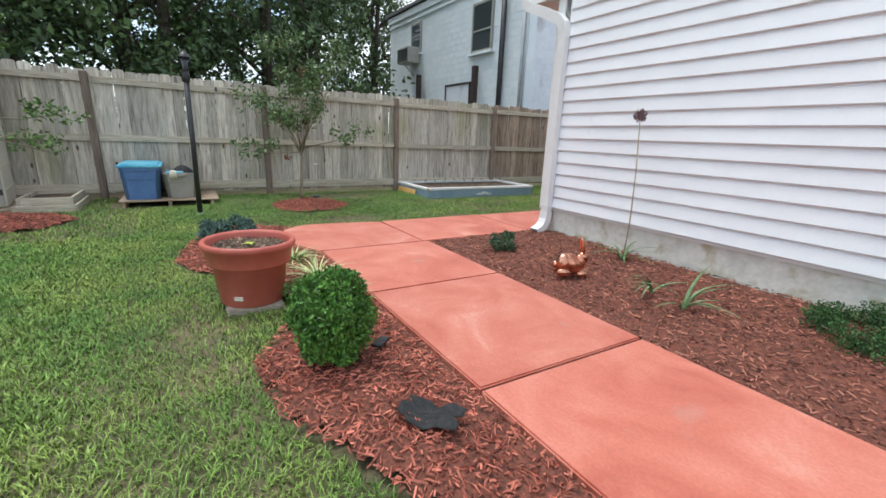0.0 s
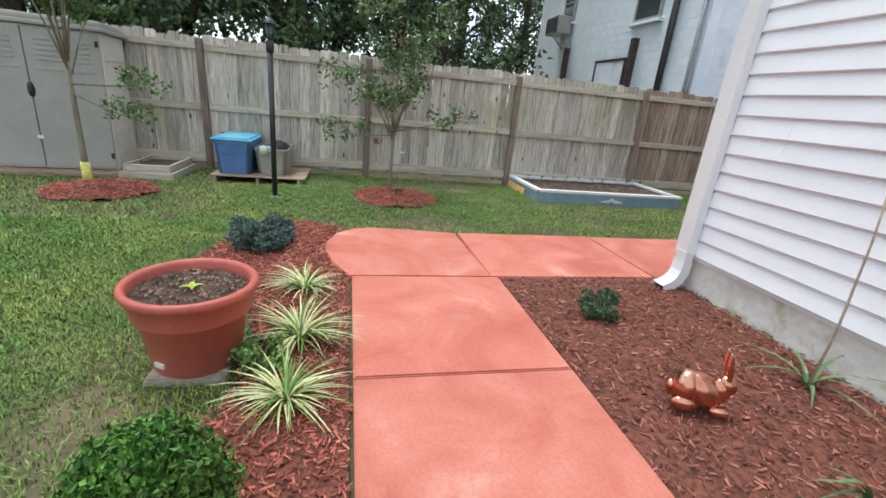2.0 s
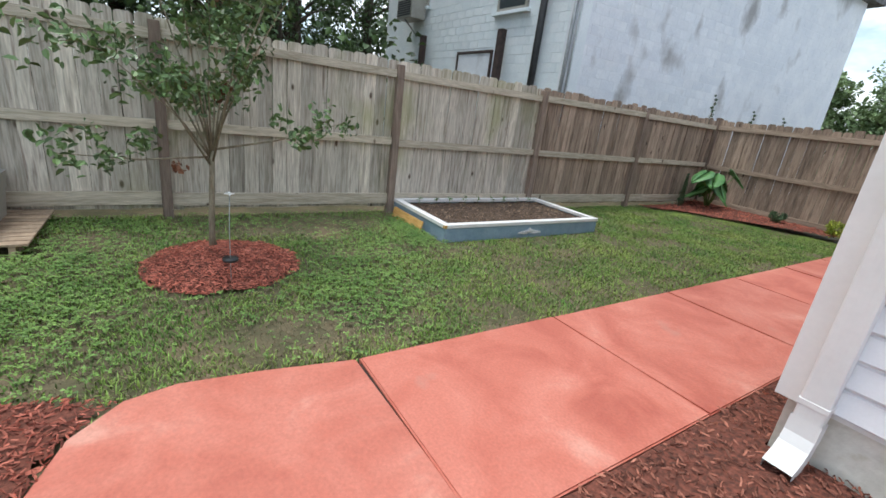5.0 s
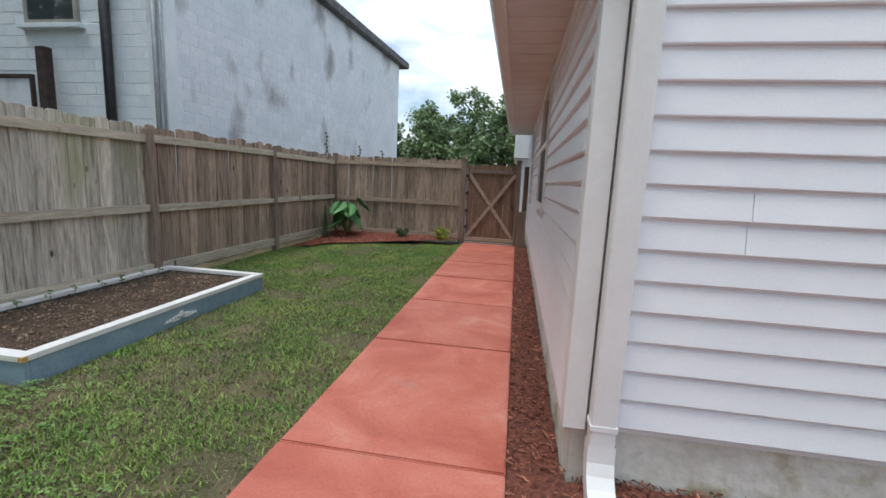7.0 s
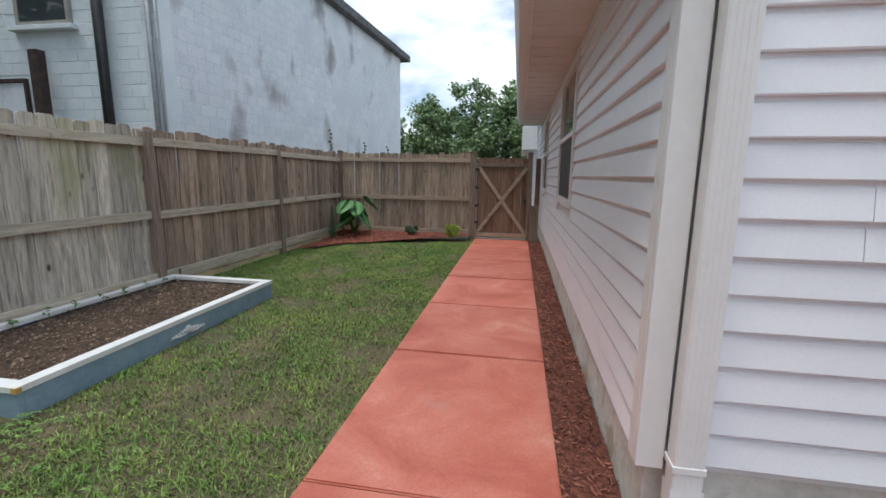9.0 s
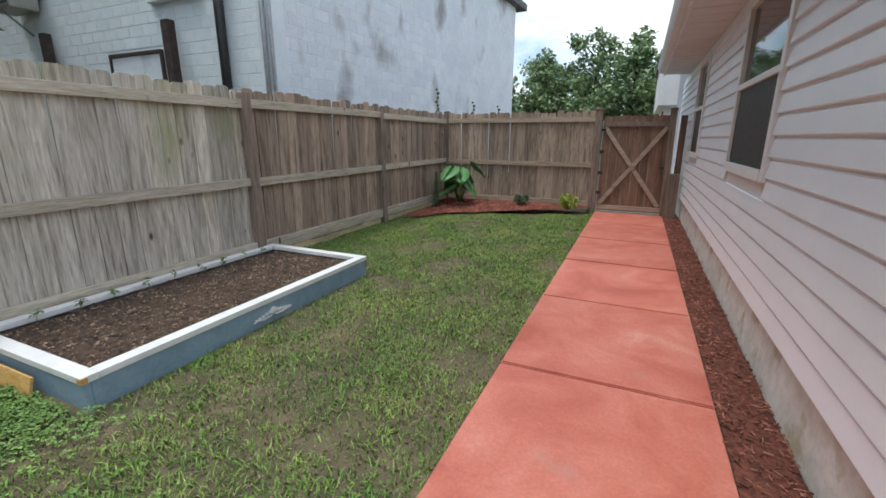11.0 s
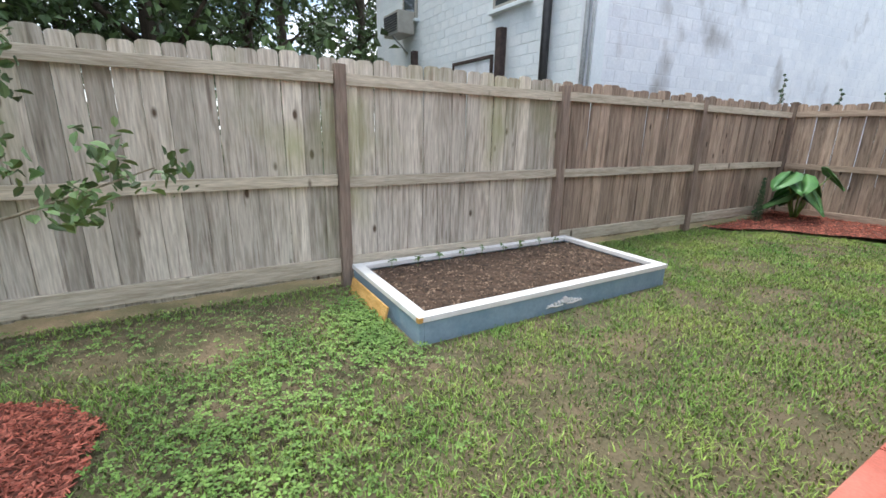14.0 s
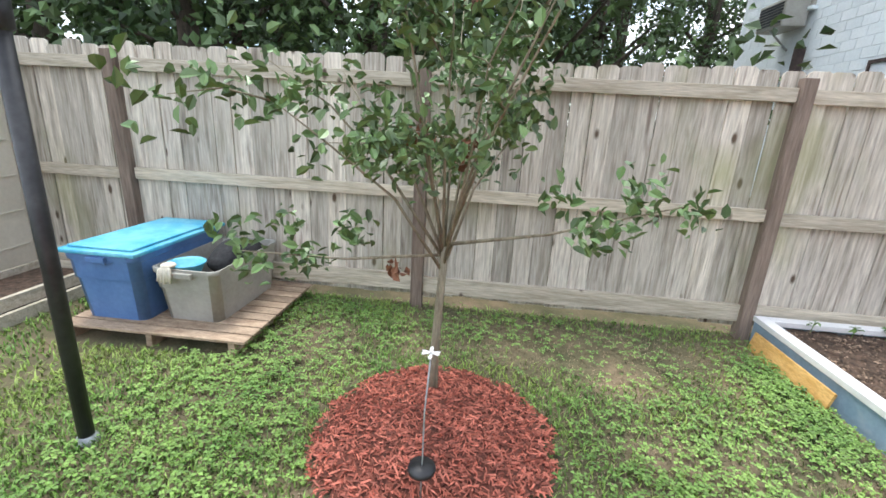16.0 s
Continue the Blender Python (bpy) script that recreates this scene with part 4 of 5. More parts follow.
bush("sedum_mat", 2.85, -0.3, 0.06, "low dark green sedum mat beside the footing", 0.45, 0.085, 330, 0.02, SEDUM, 26, 40, "ground cover")
bush("weeds_clump", 0.65, -2.93, 0.01, "low green weeds beside the planter", 0.17, 0.09, 70, 0.035, STRIPE_G, 27, 10, "weeds")
col = thing("columnar_arborvitae", -4.42, 6.75, 0.03, "narrow young columnar arborvitae by the fence", "shrub")
part("trunk", tube([(0, 0, -0.02), (0, 0, 0.55)], [0.01, 0.004], 6), BARK, col)
leaf_cloud("foliage", [(0, 0, 0.08 + 0.06 * k, 0.085 - 0.0065 * k) for k in range(11)], 90, 0.03, SHRUB, col, 1.3)
for k, (x, y, h) in enumerate(((-4.95, 7.95, 2.35), (-4.3, 8.4, 2.1), (-3.8, 8.6, 2.02))):
    tip = thing("cypress_sapling", x, y, 0, "slim dark cypress sapling behind the fence", "tree", group="saplings behind the fence")
    part("trunk", tube([(0, 0, -0.02), (0, 0, h - 0.05)], [0.02, 0.004], 6), BARK, tip)
    leaf_cloud("foliage", [(0.02 * math.sin(j * 2), 0.02 * math.cos(j * 2), 0.4 + j * (h - 0.4) / 24, 0.12 * (1 - j / 26) + 0.01) for j in range(25)], 45, 0.035, SHRUB, tip, 1.2)


def strap(bm, a, length, width, droop, z0=0.0, r0=0.02, rise=1.2, twist=0.0):
    """One grass-like leaf, bent over, with a shallow keel."""
    prev = None
    for k in range(7):
        f = k / 6
        out = r0 + length * f * math.cos(rise * (1 - f * droop)) * (0.5 + 0.5 * f)
        z = z0 + length * (math.sin(rise) * f - droop * f * f * 0.75)
        w = width * (1 - f ** 2.2) * 0.5 + 0.0005
        c = Vector((out * math.cos(a + twist * f), out * math.sin(a + twist * f), z))
        s = Vector((-math.sin(a), math.cos(a), 0)) * w
        row = [bm.verts.new(c - s + Vector((0, 0, w * 0.5))), bm.verts.new(c), bm.verts.new(c + s + Vector((0, 0, w * 0.5)))]
        if prev:
            for j in range(2):
                bm.faces.new((prev[j], prev[j + 1], row[j + 1], row[j]))
        prev = row


def liriope(x, y, seed, size):
    rnd = random.Random(seed)
    t = thing("variegated_liriope", x, y, 0.02, "cream and green striped grassy liriope clump in mulch", "plant", group="liriope clumps beside the path")
    for mat, n in ((STRIPE_G, 45), (STRIPE_Y, 60)):
        bm = bmesh.new()
        for _ in range(n):
            strap(bm, rnd.uniform(0, math.tau), size * rnd.uniform(0.6, 1.15), 0.011, rnd.uniform(0.5, 0.95), 0, rnd.uniform(0, 0.03), rnd.uniform(0.75, 1.45), rnd.uniform(-0.3, 0.3))
        part("foliage", bm, mat, t)["kind"] = "stuff"


liriope(0.43, -2.75, 1, 0.32)
liriope(0.92, -2.76, 2, 0.27)
liriope(-0.18, -2.78, 3, 0.27)


def iris(x, y, seed, n, size, label, turn):
    rnd = random.Random(seed)
    t = thing("iris_plant", x, y, 0.08, label, "plant", group="iris fans")
    for k in range(n):
        bm = bmesh.new()
        strap(bm, turn + rnd.choice((0, math.pi)) + rnd.gauss(0, 0.5), size * rnd.uniform(0.6, 1.1), 0.023, rnd.uniform(0.4, 0.95), 0, 0.01, rnd.uniform(0.7, 1.4))
        part("leaf", bm, IRIS, t)


iris(1.72, -0.7, 4, 7, 0.34, "grey-green iris fan leaning over mulch", 1.2)
iris(2.02, -0.82, 5, 8, 0.38, "grey-green iris fan with drooping blades", 0.9)
allium = thing("allium_stalk", 1.12, -0.24, 0.08, "tall dry allium stalk with faded round head", "plant")
part("stem", tube([(0, 0, -0.03), (0.02, 0, 0.35), (0.0, 0.01, 0.8), (-0.05, 0.03, 1.24)], [0.007, 0.006, 0.005, 0.004], 6), STRAW, allium, "thin dry straw-coloured stem")
leaf_cloud("flower_head", [(-0.05, 0.03, 1.26, 0.055)], 420, 0.018, MAUVE, allium, 2.0, "faded mauve globe of florets")
for k in range(8):
    bm = bmesh.new()
    strap(bm, k * 0.9, 0.3 + 0.03 * (k % 3), 0.026, 0.6 + 0.05 * k, 0, 0.01, 1.45 - 0.05 * k)
    part("leaf", bm, IRIS, allium)

ear = thing("elephant_ear_plant", -4.15, 7.3, 0.08, "large-leaved green elephant ear plant in the corner", "plant")
rnd = random.Random(31)
for k in range(9):
    a = k * 2.4 + 0.4
    r, h = rnd.uniform(0.15, 0.48), rnd.uniform(0.3, 0.72)
    tip = Vector((r * math.cos(a), r * math.sin(a) * 0.7 - 0.12, h))
    part("stalk", tube([(0, 0, -0.04), tip * 0.5 + Vector((0, 0, 0.1)), tip], [0.016, 0.012, 0.008], 6), STRIPE_G, ear)
    bm = bmesh.new()
    s = rnd.uniform(0.27, 0.38)
    m = Matrix.Translation(tip) @ Matrix.Rotation(a, 4, "Z") @ Matrix.Rotation(rnd.uniform(0.4, 0.95), 4, "Y")
    outline = [(-0.35, 0.0), (-0.62, 0.22), (-0.5, 0.48), (-0.15, 0.6), (0.3, 0.52), (0.75, 0.28), (1.1, 0.0)]
    mid = [bm.verts.new(m @ Vector((u * s, 0, 0.02 * s))) for u, _ in outline]
    for side in (-1, 1):
        inner = [bm.verts.new(m @ Vector((u * s, side * v * 0.5 * s, 0.07 * s))) for u, v in outline]
        outer = [bm.verts.new(m @ Vector((u * s, side * v * s, -0.02 * s + 0.05 * s * math.sin(9 * u)))) for u, v in outline]
        for q in range(len(outline) - 1):
            bm.faces.new((mid[q], mid[q + 1], inner[q + 1], inner[q]))
            bm.faces.new((inner[q], inner[q + 1], outer[q + 1], outer[q]))
    bmesh.ops.remove_doubles(bm, verts=bm.verts, dist=0.0005)
    for f in bm.faces:
        f.smooth = True
    part("leaf", bm, EAR, ear)

for k in range(9):
    sd = thing("seedling", -4.49 + 0.03 * (k % 2), 0.55 + k * 0.24, 0.14, "small green seedling in the raised bed", "seedling", group="seedlings in the raised bed")
    part("stem", tube([(0, 0, -0.02), (0.01, 0, 0.09)], [0.003, 0.002], 5), STRIPE_G, sd)
    leaf_cloud("leaves", [(0.01, 0, 0.085, 0.04)], 7, 0.05, LEAF_B, sd, 0.5, rnd=random.Random(k))

# ---- pot, rabbit, cloth, lamp ----
pot = thing("flower_pot", 0.56, -3.2, 0.04, "large terracotta-red plastic flower pot with dark soil", "flower pot")
bm = lathe([(0.001, 0.0), (0.2, 0.0), (0.208, 0.01), (0.245, 0.235), (0.268, 0.24), (0.272, 0.25), (0.288, 0.335), (0.302, 0.338), (0.31, 0.35), (0.308, 0.368), (0.298, 0.376), (0.28, 0.374), (0.272, 0.36), (0.268, 0.32)], 48)
part("body", bm, TERRA, pot)
bm = lathe([(0.001, 0.325), (0.1, 0.328), (0.2, 0.322), (0.269, 0.325)], 32)
for v in bm.verts:
    v.co.z += 0.014 * noise.noise(v.co * 22)
part("soil", bm, SOIL, pot, "dark potting soil with leaf litter")
bm = bmesh.new()
for a in (0.3, 1.9, 3.4, 5.0):
    strap(bm, a, 0.055, 0.03, 0.6, 0.33, 0.005, 0.8)
part("sprout", bm, LIME, pot, "yellow-green sprout")
part("badge", block(-0.03, 0.03, -0.226, -0.208, 0.05, 0.075, 0.006, m=pose(0, 0, 0, 0, 0, 60)), SHED_CREAM, pot, "pale oval mark")
verts, faces = [], []
for _ in range(420):
    a, q = random.uniform(0, math.tau), 0.25 * math.sqrt(random.random())
    c, s = Vector((q * math.cos(a), q * math.sin(a), 0.336)), random.uniform(0.005, 0.017)
    i = len(verts)
    for d in ((1, 0, 0), (-0.5, 0.8, 0), (-0.5, -0.8, 0), (0, 0, 0.7)):
        verts.append(tuple(c + s * Vector(d) * random.uniform(0.5, 1.4)))
    faces += [(i, i + 1, i + 3), (i + 1, i + 2, i + 3), (i + 2, i, i + 3)]
raw("leaf_litter", verts, faces, SOIL_CHIP, pot, "pale bark and leaf crumbs")["kind"] = "stuff"
pot.scale = (0.9, 0.9, 1.06)
tagged(part("concrete_paver", prism([(0.39, -3.36), (0.74, -3.37), (0.75, -3.04), (0.4, -3.03)], -0.02, 0.04, bevel=0.008), STONE), "worn square concrete paver under the pot", "paver")

bm = bmesh.new()


def blob(c, r, turn=0.0, tilt=0.0):
    bmesh.ops.create_icosphere(bm, subdivisions=3, radius=1, matrix=Matrix.Translation(c) @ Matrix.Rotation(turn, 4, "Z") @ Matrix.Rotation(tilt, 4, "Y") @ Matrix.Diagonal((*r, 1)))


blob((0, 0, 0.075), (0.095, 0.06, 0.062), 0, 0.25)
blob((-0.055, 0, 0.075), (0.062, 0.062, 0.066))
blob((0.09, 0, 0.115), (0.042, 0.034, 0.036), 0, 0.3)
blob((0.07, 0, 0.09), (0.045, 0.04, 0.05))
for s in (-1, 1):
    blob((0.075, s * 0.022, 0.185), (0.014, 0.009, 0.058), 0, -0.25)
    blob((0.085, s * 0.03, 0.02), (0.04, 0.016, 0.018))
    blob((-0.06, s * 0.05, 0.03), (0.055, 0.02, 0.026))
blob((-0.115, 0, 0.07), (0.022, 0.022, 0.022))
for f in bm.faces:
    f.smooth = True
rabbit = part("rabbit_statue", bm, COPPER)
rabbit.matrix_world = pose(1.17, -0.95, 0.07, 0, 0, 60) @ Matrix.Diagonal((1.05, 1.0, 1.35, 1))
tagged(rabbit, "shiny copper rabbit statue sitting on brown mulch", "statue")

bm = bmesh.new()
bmesh.ops.create_grid(bm, x_segments=14, y_segments=14, size=0.13)
for v in bm.verts:
    r = math.hypot(v.co.x, v.co.y)
    a = math.atan2(v.co.y, v.co.x)
    v.co *= 1 - 0.28 * max(0, math.sin(5 * a + 1)) * (r / 0.15)
    v.co.z = 0.03 + 0.03 * noise.noise(v.co * 9) + 0.02 * abs(v.co.x) / 0.1
bmesh.ops.solidify(bm, geom=bm.faces[:], thickness=0.003)
for f in bm.faces:
    f.smooth = True
cloth = part("weed_cloth", bm, BLACK_CLOTH)
cloth.matrix_world = pose(2.2, -2.79, 0.035, 0, 0, 40) @ Matrix.Diagonal((0.95, 0.6, 1, 1))
tagged(cloth, "torn black weed cloth lying on red mulch", "cloth")
small = part("drip_cover", block(-0.03, 0.03, -0.045, 0.045, 0.0, 0.015, 0.006), BLACK_CLOTH)
small.matrix_world = pose(1.55, -2.72, 0.06, 8, -6, 30)
tagged(small, "small dark grey plastic piece on the mulch", "debris")

lamp = thing("garden_lamp_post", -2.9, -3.38, 0, "black garden lamp post with glass lantern head", "lamp post")
part("foot", lathe([(0.045, -0.01), (0.045, 0.012), (0.036, 0.03), (0.03, 0.035)], 16), PIPE, lamp)
part("pole", tube([(0, 0, 0), (0, 0, 1.66)], [0.03, 0.03], 16), DARK, lamp)
part("collar", lathe([(0.03, 1.62), (0.042, 1.63), (0.042, 1.72), (0.034, 1.735), (0.026, 1.75), (0.001, 1.752)], 20), DARK, lamp)
head = part("lantern", lathe([(0.03, 1.75), (0.04, 1.76), (0.04, 1.77), (0.001, 1.772)], 8), DARK, lamp)
part("glass", lathe([(0.036, 1.772), (0.055, 1.9), (0.001, 1.902)], 8), GLASS, head)
for k in range(6):
    a = k * math.tau / 6
    part("bar", tube([(0.039 * math.cos(a), 0.039 * math.sin(a), 1.77), (0.059 * math.cos(a), 0.059 * math.sin(a), 1.905)], [0.004, 0.004], 6), DARK, head)
part("roof", lathe([(0.075, 1.903), (0.072, 1.912), (0.035, 1.955), (0.012, 1.97), (0.012, 1.985), (0.001, 1.99)], 12), DARK, head)

# ---- shed corner ----
shed = thing("storage_shed", -4.1, -6.2, 0.06, "taupe and cream plastic storage shed with double doors", "shed", turn=8)
part("body", block(-0.42, 0.40, -0.74, 0.74, 0, 1.62, 0.02), SHED_CREAM, shed, "cream plastic walls")
bm = block(-0.47, 0.47, -0.8, 0.8, 1.621, 1.67, 0.015)
box(bm, -0.44, 0.42, -0.76, 0.76, 1.67, 1.74, 0.03)
part("roof", bm, SHED_GREY, shed)
for s in (-1, 1):
    d = part("door", block(0.402, 0.432, min(0.006 * s, 0.72 * s), max(0.006 * s, 0.72 * s), 0.03, 1.6, 0.008), SHED_GREY, shed)
    for k in range(5):
        part("louvre", block(0.432, 0.442, s * 0.36 - 0.26, s * 0.36 + 0.26, 1.25 + k * 0.055, 1.28 + k * 0.055, 0.004), SHED_GREY, d)
    part("panel_rim", block(0.432, 0.44, s * 0.36 - 0.3, s * 0.36 + 0.3, 1.15, 1.175, 0.003), SHED_GREY, d)
    for z in (0.15, 0.8, 1.45):
        part("hinge", block(0.43, 0.446, s * 0.70 - 0.018, s * 0.70 + 0.018, z, z + 0.07, 0.003), DARK, d)
part("handle", lathe([(0.001, -0.08), (0.02, -0.075), (0.034, -0.03), (0.034, 0.03), (0.02, 0.075), (0.001, 0.08)], 14), DARK, shed).location = (0.437, 0.0, 0.92)
part("lock", block(0.432, 0.445, -0.03, 0.03, 0.36, 0.4, 0.003), WHITE, shed)
for k in range(5):
    s0 = 0.28 * k
    part("side_rib", block(-0.38, 0.36, 0.741, 0.75, 0.2 + s0, 0.215 + s0, 0.003), SHED_CREAM, shed)
tagged(part("shed_platform", block(-0.55, 0.62, -0.85, 1.0, 0.0, 0.055, 0.006, m=pose(-4.1, -6.2, 0, 0, 0, 8)), PALLET), "weathered plywood platform under the shed", "platform")
planter = thing("timber_planter", -4.05, -5.03, 0, "weathered two-tier timber planter box on the lawn", "planter")
for lvl, (hx, hy) in enumerate(((0.46, 0.31), (0.42, 0.27))):
    for a in ((-hx, hx, -hy, -hy + 0.035), (-hx, hx, hy - 0.035, hy), (-hx, -hx + 0.035, -hy + 0.036, hy - 0.036), (hx - 0.035, hx, -hy + 0.036, hy - 0.036)):
        part("board", block(*a, 0.09 * lvl + 0.001, 0.09 * lvl + 0.09, 0.004), RAIL_WOOD, planter)
part("soil", block(-0.38, 0.38, -0.23, 0.23, 0.0, 0.13), SOIL, planter)

pal = thing("pallet", -4.15, -3.7, 0, "weathered brown timber pallet on bare soil", "pallet")
for k in range(3):
    part("bearer", block(-0.49, 0.49, -0.57 + k * 0.53, -0.53 + k * 0.53, 0, 0.085, 0.004), PALLET, pal)
for k in range(10):
    part("deck_board", block(-0.5 + k * 0.101, -0.5 + k * 0.101 + 0.088, -0.6, 0.6, 0.086, 0.103, 0.003), PALLET, pal)


def tote(name, x, y, z, lx, ly, h, mat, label, rim=True):
    t = thing(name, x, y, z, label, "storage tote")
    bm = bmesh.new()

    def loop(fx, fy, zz):
        pts = []
        for cx, cy, a0 in ((1, 1, 0), (-1, 1, 90), (-1, -1, 180), (1, -1, 270)):
            for q in range(4):
                a = radians(a0 + q * 30)
                pts.append(bm.verts.new((cx * (fx - 0.05) + 0.05 * math.cos(a), cy * (fy - 0.05) + 0.05 * math.sin(a), zz)))
        return pts
    prof = [(0.86, 0), (0.93, h * 0.62), (0.955, h * 0.63), (0.975, h * 0.9), (1.0, h * 0.91), (1.01, h), (0.97, h), (0.955, h * 0.9), (0.85, 0.02)]
    rings = [loop(lx * f, ly * f, zz) for f, zz in prof]
    for r, s in zip(rings, rings[1:]):
        for k in range(16):
            bm.faces.new((r[k], r[(k + 1) % 16], s[(k + 1) % 16], s[k])).smooth = k % 4 != 3
    bm.faces.new(rings[0][::-1])
    bm.faces.new(rings[-1])
    part("tub", bm, mat, t)
    return t


blue = tote("storage_tote", -4.15, -4.03, 0.103, 0.43, 0.235, 0.44, TOTE_BLUE, "blue plastic storage tote with turquoise lid on a pallet")
bm = block(-0.45, 0.45, -0.255, 0.255, 0.442, 0.468, 0.01)
box(bm, -0.41, 0.41, -0.215, 0.215, 0.468, 0.485, 0.01)
part("lid", bm, LID_BLUE, blue, "faded turquoise plastic lid")
part("handle", block(0.435, 0.455, -0.06, 0.06, 0.395, 0.43, 0.004), TOTE_BLUE, blue)
grey = tote("storage_tote", -4.2, -3.56, 0.103, 0.40, 0.215, 0.36, TOTE_GREY, "open grey plastic storage tote of garden odds")
for s in (-1, 1):
    part("handle", block(min(s * 0.4, s * 0.425), max(s * 0.4, s * 0.425), -0.07, 0.07, 0.31, 0.345, 0.006), TOTE_GREY, grey)
bm = bmesh.new()
bmesh.ops.create_icosphere(bm, subdivisions=3, radius=1, matrix=Matrix.Translation((-4.32, -3.53, 0.40)) @ Matrix.Diagonal((0.25, 0.15, 0.11, 1)))
for v in bm.verts:
    v.co += 0.05 * noise.noise(v.co * 5) * Vector((0.6, 0.6, 1))
for f in bm.faces:
    f.smooth = True
tagged(part("garbage_bag", bm, BLACK_CLOTH), "black cloth bundle in the grey tote", "bag")
bowl = part("plastic_bowl", lathe([(0.07, 0.36), (0.11, 0.44), (0.118, 0.445), (0.112, 0.45), (0.1, 0.44), (0.065, 0.375), (0.001, 0.372)], 24), LID_BLUE)
bowl.location = (-3.94, -3.63, 0.02)
tagged(bowl, "turquoise plastic bowl in the grey tote", "bowl")
bm = bmesh.new()
for k in range(5):
    tube([(0, 0, 0.02), (0.02, -0.03 + 0.016 * k, 0.0), (0.032, -0.04 + 0.02 * k, -0.07 - 0.008 * (k % 3))], [0.014, 0.013, 0.008], 6, bm)
bmesh.ops.create_icosphere(bm, subdivisions=2, radius=1, matrix=Matrix.Translation((-0.02, 0, 0.02)) @ Matrix.Diagonal((0.045, 0.045, 0.018, 1)))
glove = part("work_glove", bm, SHED_CREAM)
glove.location = (-3.79, -3.65, 0.465)
tagged(glove, "cream work glove hung over the tote rim", "glove")

bucket = part("bucket", lathe([(0.001, 0), (0.14, 0), (0.16, 0.2), (0.166, 0.205), (0.163, 0.215), (0.152, 0.2), (0.13, 0.02), (0.001, 0.02)], 24), WHITE)
bucket.location = (-4.2, -8.45, 0)
tagged(bucket, "white plastic bucket on the lawn by the fence", "bucket")
tub = tote("wading_tub", -3.75, -9.35, 0, 0.4, 0.35, 0.17, PALE_BLUE, "pale blue plastic tub on the lawn")
tent = thing("garden_swing_frame", -3.95, -9.5, 0, "dark green garden frame draped with dark cloth", "frame")
part("leg", tube([(0.3, 0.55, 0), (0.1, 0.4, 0.9), (0, 0.1, 1.35), (0, -0.6, 1.5)], [0.03] * 4, 8), GREEN_CLOTH, tent)
part("leg", tube([(-0.5, 0.5, 0), (-0.3, 0.35, 0.9), (-0.2, 0.1, 1.35), (-0.1, -0.6, 1.5)], [0.03] * 4, 8), GREEN_CLOTH, tent)
part("seat", block(-0.4, 0.2, -0.8, 0.25, 0.3, 0.42, 0.05), BLACK_CLOTH, tent)
part("backrest", block(-0.5, -0.4, -0.8, 0.2, 0.4, 1.0, 0.04), BLACK_CLOTH, tent)

# ---- neighbouring block building ----
bx, by = -6.55, 5.0
nb_ = thing("block_building", bx, by, 0, "white painted concrete block building with stained side wall", "building")
BH = 6.1
part("wall", block(-9.3, 0.02, 0.03, 0.3, 0, BH), BLOCK, nb_, "pale blue-white painted block wall")
side = part("wall", block(-0.3, -0.02, 0.0, 11.6, 0, BH), BLOCK_OLD, nb_, "stained white painted block wall")
side.rotation_euler.z = -0.075
part("wall", block(-9.3, -9.0, 0.3, 11.6, 0, BH), BLOCK, nb_)
part("cornice", block(-9.4, 0.1, -0.06, 0.03, BH - 0.3, BH - 0.05, 0.02), BLOCK, nb_)
part("cornice_band", block(-9.35, 0.05, -0.03, 0.03, BH - 0.5, BH - 0.42, 0.01), BLOCK, nb_)
bm = block(-9.6, 0.0, -0.12, 12.2, BH, BH + 0.12, 0.01)
part("roof", bm, ROOF, nb_)
eaves = part("roof_edge", block(-0.5, 0.22, -0.12, 12.2, BH - 0.04, BH + 0.2, 0.02), ROOF, nb_, "dark grey weathered roof edge")
eaves.rotation_euler.z = -0.075
for x0, x1, z0, z1, name in ((-2.72, -1.62, 3.78, 5.25, "window"), (-7.15, -6.3, 4.32, 5.45, "window")):
    w = part(name, block(x0 + 0.07, x1 - 0.07, -0.02, 0.06, z0 + 0.07, z1 - 0.07), GLASS, nb_, "dark window pane")
    bm = bmesh.new()
    for a in ((x0, x0 + 0.07, z0, z1), (x1 - 0.07, x1, z0, z1), (x0 + 0.071, x1 - 0.071, z0, z0 + 0.07), (x0 + 0.071, x1 - 0.071, z1 - 0.07, z1), (x0 + 0.071, x1 - 0.071, z0 + 0.62, z0 + 0.67)):
        box(bm, a[0], a[1], -0.035, 0.07, a[2], a[3])
    part("frame", bm, TOTE_GREY, w)
    part("sill", block(x0 - 0.1, x1 + 0.1, -0.1, 0.05, z0 - 0.08, z0 - 0.002, 0.01), BLOCK, w)
ac = part("air_conditioner", block(-7.35, -6.35, -0.55, -0.04, 3.92, 4.5, 0.03), TOTE_GREY, nb_, "grey window air conditioner")
for k in range(7):
    part("grille_slat", block(-7.28, -6.42, -0.575, -0.551, 4.0 + k * 0.065, 4.035 + k * 0.065), DARK, ac)
part("bracket", tube([(-6.85, -0.5, 3.92), (-6.85, -0.02, 3.5)], [0.025, 0.025], 6), PIPE, ac)
part("drain_pipe", tube([(-1.0, -0.09, 0), (-1.0, -0.09, BH - 0.1)], [0.08, 0.08], 12), DARK, nb_, "black drain pipe")
part("conduit", tube([(-0.1, -0.05, 0), (-0.1, -0.05, BH - 0.4)], [0.04, 0.04], 10), PIPE, nb_, "grey metal conduit")
